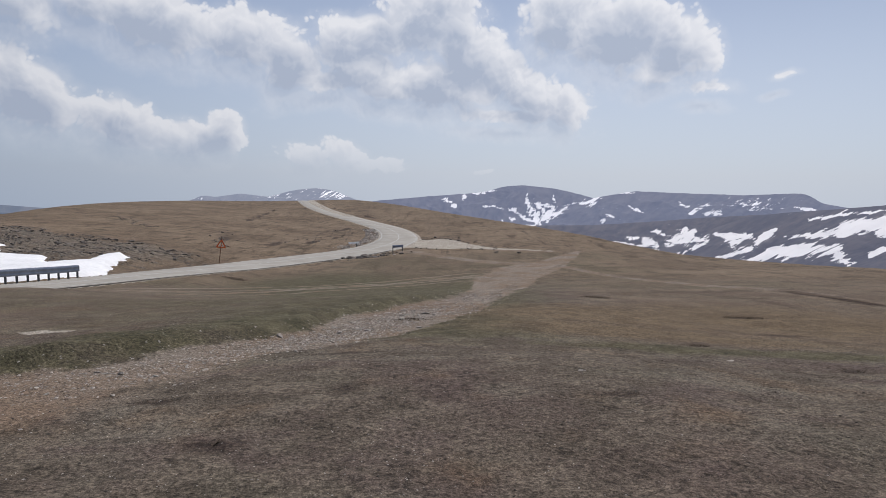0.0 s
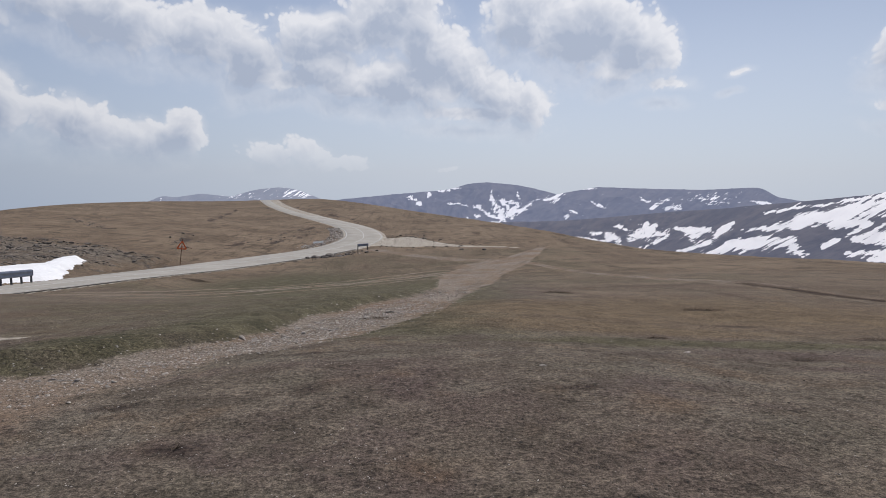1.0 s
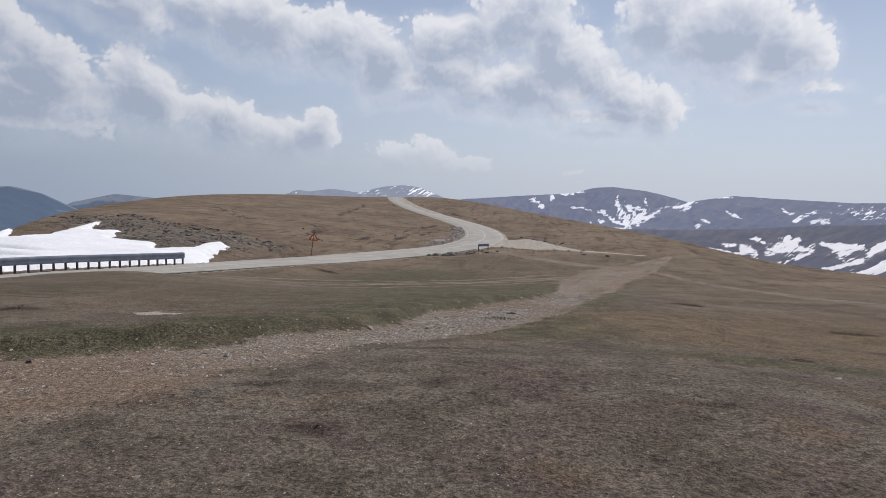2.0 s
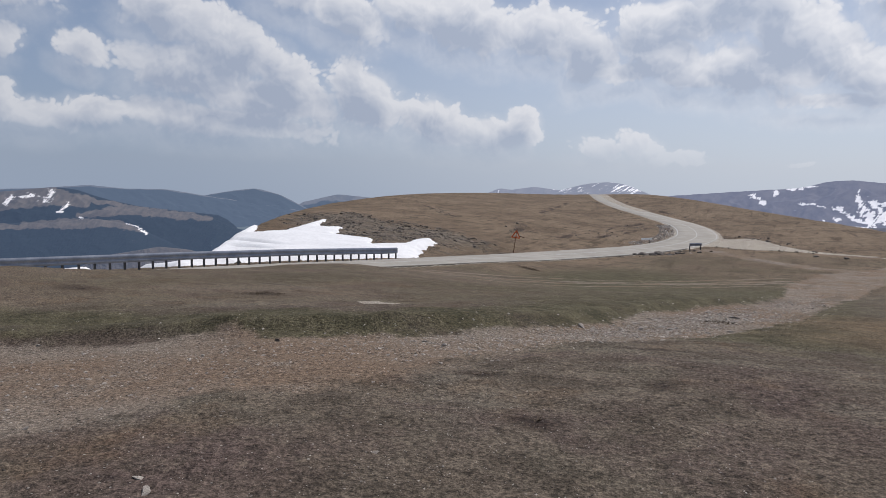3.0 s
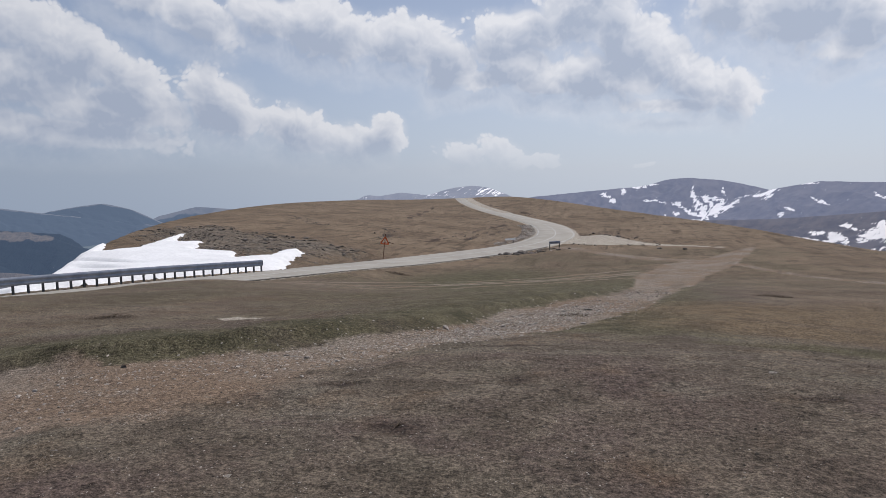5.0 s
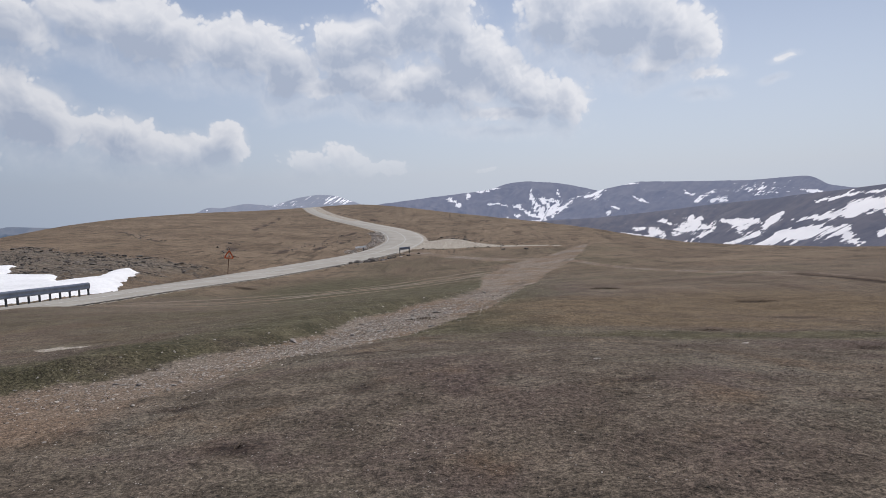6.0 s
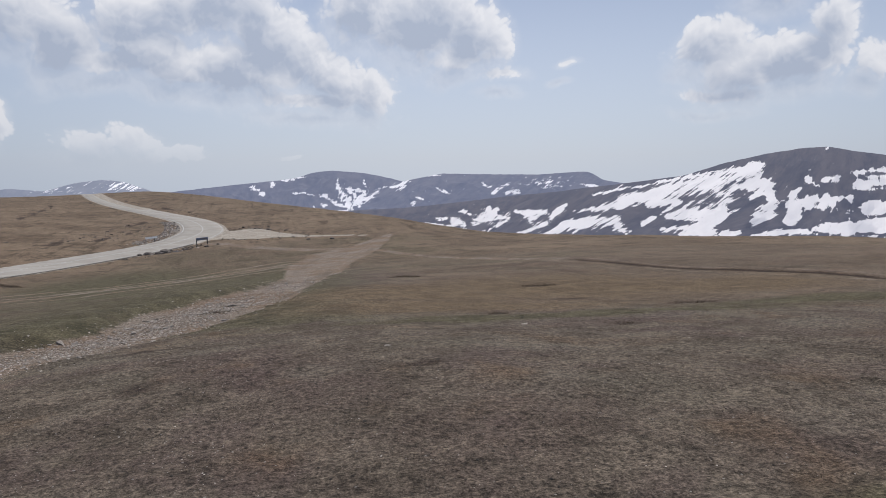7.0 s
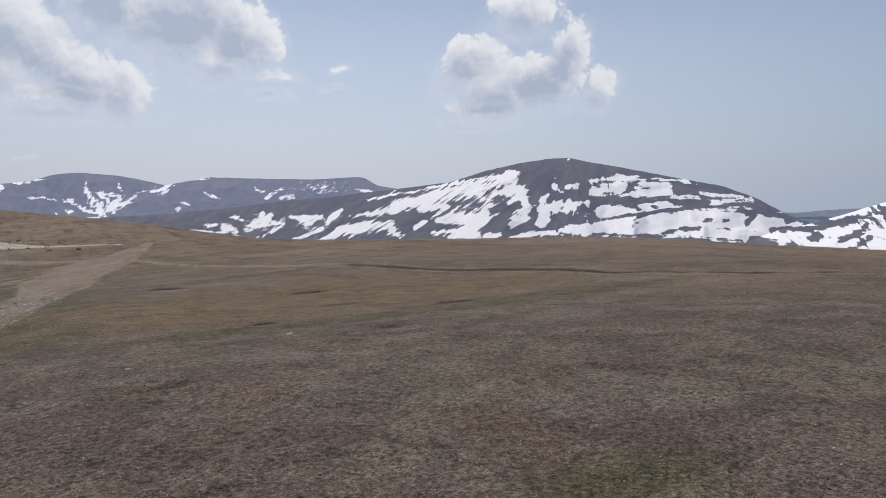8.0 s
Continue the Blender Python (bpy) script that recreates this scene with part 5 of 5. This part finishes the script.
def build_stones():
    rnd = random.Random(21)
    for x, y, s in ((-2.14, 3.12, 0.03), (-3.38, 3.23, 0.04), (-4.47, 3.13, 0.04), (1.3, 5.9, 0.05), (-2.85, 2.14, 0.05), (-3.01, 2.24, 0.032), (-4.5, 2.6, 0.04), (-5.6, 3.9, 0.05), (-4.6, 4.6, 0.04), (3.4, 7.6, 0.05)):
        lay(STONES, "stone", x, y, s, "pale angular stone on the dry ground", "stone", "loose stones near the track", rnd, 0.3, 0.35)
    rng = np.random.default_rng(5)
    for k in range(70):
        py = rng.uniform(9.5, 18.5)
        px = np.interp(py, TRACK[20:, 1], TRACK[20:, 0]) + rng.normal(-0.25, 0.5)
        lay(STONES, "stone", px, py, rng.uniform(0.035, 0.085), "pale flat stone lying loose on the stony track", "stone", "stones in the track", rnd, 0.3, 0.5)
    x, y = along(TRACK, 150, rng, 0.6, 0.12, 0.7)
    for px, py in zip(x, y):
        d = math.hypot(px, py)
        lay(STONES, "stone", px, py, min(0.02 + 0.0013 * d, 0.05) * rnd.uniform(0.7, 1.4), "pale angular stone bedded in the gravel track", "stone", "stones in the track", rnd, 0.32, 0.7)


build_stones()


def build_rocks():
    rnd = random.Random(33)
    rng = np.random.default_rng(33)
    # dark boulders on the verge by the bend
    for x, y, s in ((-13.6, 88.6, 0.55), (-12.7, 89.2, 0.8), (-11.6, 89.6, 0.6), (-11.0, 90.4, 0.95), (-10.4, 90.0, 0.5), (-8.4, 92.6, 0.55), (-7.9, 92.9, 0.3), (-9.0, 94.4, 0.35), (-5.9, 94.6, 0.4), (-4.6, 96.5, 0.3),
                    (0.6, 119.5, 0.4), (1.4, 118, 0.3), (2.9, 115, 0.5), (5.4, 111.5, 0.35), (-1.5, 125, 0.45), (3.6, 113.2, 0.25), (7.6, 92, 0.4), (10.5, 89, 0.4)):
        lay(ROCKS, "boulder", x, y, s, "dark grey boulder on the road verge", "rock", "boulders by the bend", rnd, 0.22, 0.6)
    for x, y, s in ((-9.4, 90.6, 0.5), (-8.9, 91.2, 0.35), (-7.0, 93.6, 0.3), (-12.2, 88.8, 0.3)):
        lay(STONES, "boulder", x, y, s, "pale flat stone slab on the road verge", "rock", "boulders by the bend", rnd, 0.25, 0.4)
    # broken slabs between them
    x, y = rng.uniform(-15.5, -4.0, 900), rng.uniform(84, 99, 900)
    dd, i = nearest(x, y, ROAD)
    ok = (dd - ROAD[i, 2] > 0.5) & (dd - ROAD[i, 2] < 2.6) & (x > ROAD[i, 0]) & (rough(x / 1.3, y / 1.3, 63) > -0.05)
    tagged(strew("verge_rubble", CHIPS, x[ok], y[ok], 0.08 + 0.24 * rng.random(ok.sum()) ** 2, 11, GREY_ROCK, 0.35), "dark broken slabs on the verge below the bend", "rubble", kind="stuff")
    p = np.array(SCREE)
    x, y = rng.uniform(p[:, 0].min() - 3, p[:, 0].max() + 3, 15000), rng.uniform(p[:, 1].min() - 3, p[:, 1].max() + 3, 15000)
    e = inside(x, y, SCREE) + 3.5 * rough(x / 5, y / 5, 61)
    sn = inside(x, y, SNOW)
    ok = (e > -0.5) & (sn < -0.3) & (rough(x / 4.0, y / 1.4, 62) > 0.0 - 0.25 * step(e, 0, 5))
    x, y = x[ok], y[ok]
    big = rng.random(len(x)) < 130 / len(x)
    tagged(strew("scree", rock_meshes("scree_rock", 5, GREY_ROCK, 1, 0.4, 8), x[~big], y[~big], 0.07 + 0.19 * rng.random((~big).sum()) ** 2.5, 9, GREY_ROCK, 0.4), "grey broken scree on the bank above the snow", "scree", kind="stuff")
    for px, py in zip(x[big], y[big]):
        lay(ROCKS, "boulder", px, py, rnd.uniform(0.2, 0.42), "grey angular boulder among scree", "rock", "boulders on the bank", rnd, 0.35, 0.5)
    # low ledges of rock across the hillside, and stones along the road's edges
    lx, ly = [], []
    for (ax, ay), (bx, by) in LEDGES:
        count = 70
        k = rng.random(count)
        lx.append(ax + (bx - ax) * k + rng.normal(0, 1.2, count))
        ly.append(ay + (by - ay) * k + rng.normal(0, 1.2, count))
    lx, ly = np.concatenate(lx), np.concatenate(ly)
    dd, i = nearest(lx, ly, ROAD)
    ok = dd > ROAD[i, 2] + 0.6
    tagged(strew("hillside_rocks", CHIPS, lx[ok], ly[ok], 0.1 + 0.3 * rng.random(ok.sum()) ** 2.5, 19, GREY_ROCK, 0.35), "dark rock ledges breaking through the hillside turf", "rocks", kind="stuff")
    # stony cut inside the bend
    x, y = rng.uniform(-19, -12.5, 1400), rng.uniform(104, 150, 1400)
    dd, i = nearest(x, y, ROAD)
    ok = (dd - ROAD[i, 2] > 0.3) & (dd - ROAD[i, 2] < 3.0) & (x < ROAD[i, 0])
    tagged(strew("road_cut_rubble", CHIPS, x[ok], y[ok], 0.12 + 0.3 * rng.random(ok.sum()) ** 2, 10, PALE_STONE, 0.35), "pale rubble in the road cut inside the bend", "rubble", kind="stuff")


build_rocks()


# ---- grass
def build_grass(name, x, y, height, mat, label, seed):
    """Blades as thin bent triangles pairs."""
    rng = np.random.default_rng(seed)
    n_ = len(x)
    z = surface(x, y)
    a = rng.uniform(0, 2 * np.pi, n_)
    lean = rng.normal(0, 0.42, (n_, 2)) * height[:, None]
    w = 0.0014 + 0.0008 * np.hypot(x, y) ** 0.5
    dx, dy = np.cos(a) * w, np.sin(a) * w
    base = np.stack([x, y, z - 0.006], 1)
    tip = base + np.column_stack([lean, height])
    v = np.stack([base - np.column_stack([dx, dy, 0 * dx]), base + np.column_stack([dx, dy, 0 * dx]), tip], 1)
    tagged(sheet(name, v.reshape(-1, 3), np.arange(3 * n_).reshape(-1, 3), mat, False), label, "grass", kind="stuff")


def grass():
    rng = np.random.default_rng(77)
    n_ = 380000
    a, r = rng.uniform(-76, 70, n_), 0.3 + 20 * rng.random(n_) ** 1.5
    x, y = -np.sin(np.radians(a)) * r, np.cos(np.radians(a)) * r
    d, i = nearest(x, y, TRACK)
    off = d - TRACK[i, 2] + 0.5 * rough(x / 0.8, y / 0.8, 71)
    clump = rough(x / 0.35, y / 0.35, 72, 3)
    ok = (off > 0.3) & (d - TRACK[i, 2] > 0.35 + 0.6 * step(TRACK[i, 0] - x, 0, 0.5)) & (clump > -0.25 + 0.3 * step(x, 2, 8))
    dr, i = nearest(x, y, RUT_RIGHT)
    ok &= (dr > 0.75) & (rng.random(n_) < (0.35 + 0.65 * step(r, 16, 9)) * (0.35 + 0.65 * step(a, 20, -15)))
    x, y, r, clump, off = x[ok], y[ok], r[ok], clump[ok], off[ok]
    h = (0.005 + 0.011 * rng.random(len(x)) ** 2) * (1 + 0.8 * clump)
    green = blot(x, y, GREEN) + 0.3 * rough(x / 1.5, y / 1.5, 73) > 0.45
    green_on = green & (off > 0.55)
    build_grass("dry_grass", x[~green], y[~green], h[~green], DRY_GRASS, "short dead straw-coloured grass blades on the turf", 1)
    build_grass("green_grass", x[green_on], y[green_on], h[green_on] * 1.0, GREEN_GRASS, "short dull green grass on the bank by the track", 2)


grass()


# ---- tussocks, a dead weed and a clod
def build_tussock(x, y, radius, height, mat, label, seed, count=420):
    rng = np.random.default_rng(seed)
    r, a = radius * np.sqrt(rng.random(count)), rng.uniform(0, 2 * np.pi, count)
    px, py = x + r * np.cos(a) * 1.5, y + r * np.sin(a)
    z = surface(px, py)
    h = height * (0.4 + 0.6 * rng.random(count)) * (1.15 - r / radius)
    out = np.column_stack([np.cos(a), np.sin(a)]) * (h * rng.uniform(0.2, 1.3, count))[:, None]
    w = 0.022 * height + 0.0015
    t = rng.uniform(0, np.pi, count)
    base = np.column_stack([px, py, z - 0.01])
    side = np.column_stack([np.cos(t), np.sin(t), 0 * t]) * w
    v = np.stack([base - side, base + side, base + np.column_stack([out, h])], 1)
    ob = sheet("tussock", v.reshape(-1, 3) - (x, y, 0), np.arange(3 * count).reshape(-1, 3), mat, False)
    ob.location = (x, y, 0)
    tagged(ob, label, "grass tussock", kind="stuff")


for k, (x, y, r, h) in enumerate(((-0.6, 13.1, 0.3, 0.10), (3.9, 9.8, 0.16, 0.06), (5.1, 21.7, 0.4, 0.14), (1.45, 5.05, 0.14, 0.035), (7.7, 16.5, 0.4, 0.12), (-18.6, 58.1, 0.85, 0.32), (-2.25, 5.1, 0.16, 0.04), (8.4, 10.8, 0.4, 0.10), (4.6, 7.1, 0.18, 0.05), (-10.4, 11.8, 0.5, 0.12))):
    build_tussock(x, y, r, h, DARK_GRASS, "dark withered grass tussock on the turf", 100 + k)


def build_weed(x, y):
    rnd = random.Random(8)
    bm = bmesh.new()
    for _ in range(10):
        a, reach, lift = rnd.uniform(0, 6.28), rnd.uniform(0.05, 0.17), rnd.uniform(0.008, 0.03)
        last = None
        for k in range(6):
            s = k / 5
            c = Vector((math.cos(a + s * 0.8) * reach * s, math.sin(a + s * 0.8) * reach * s, math.sin(s * 2.4) * lift))
            w = 0.003 * (1.1 - s)
            ring = [bm.verts.new(c + Vector((w * math.cos(q), w * math.sin(q), w * 0.5 * math.sin(q * 2)))) for q in (0, 2.1, 4.2)]
            if last:
                for i in range(3):
                    j = (i + 1) % 3
                    bm.faces.new((last[i], last[j], ring[j], ring[i]))
            last = ring
    ob = part("dead_weed", bm, DARK_GRASS)
    ob.location = (x, y, ground_at(x, y) - 0.004)
    tagged(ob, "dark dead weed with curled stems on dry turf", "weed")


build_weed(-1.45, 4.08)
lay(ROCKS, "clod", -5.15, 5.95, 0.055, "dark clod of earth at the track's edge", "clod", "", random.Random(4), 0.25, 0.9)
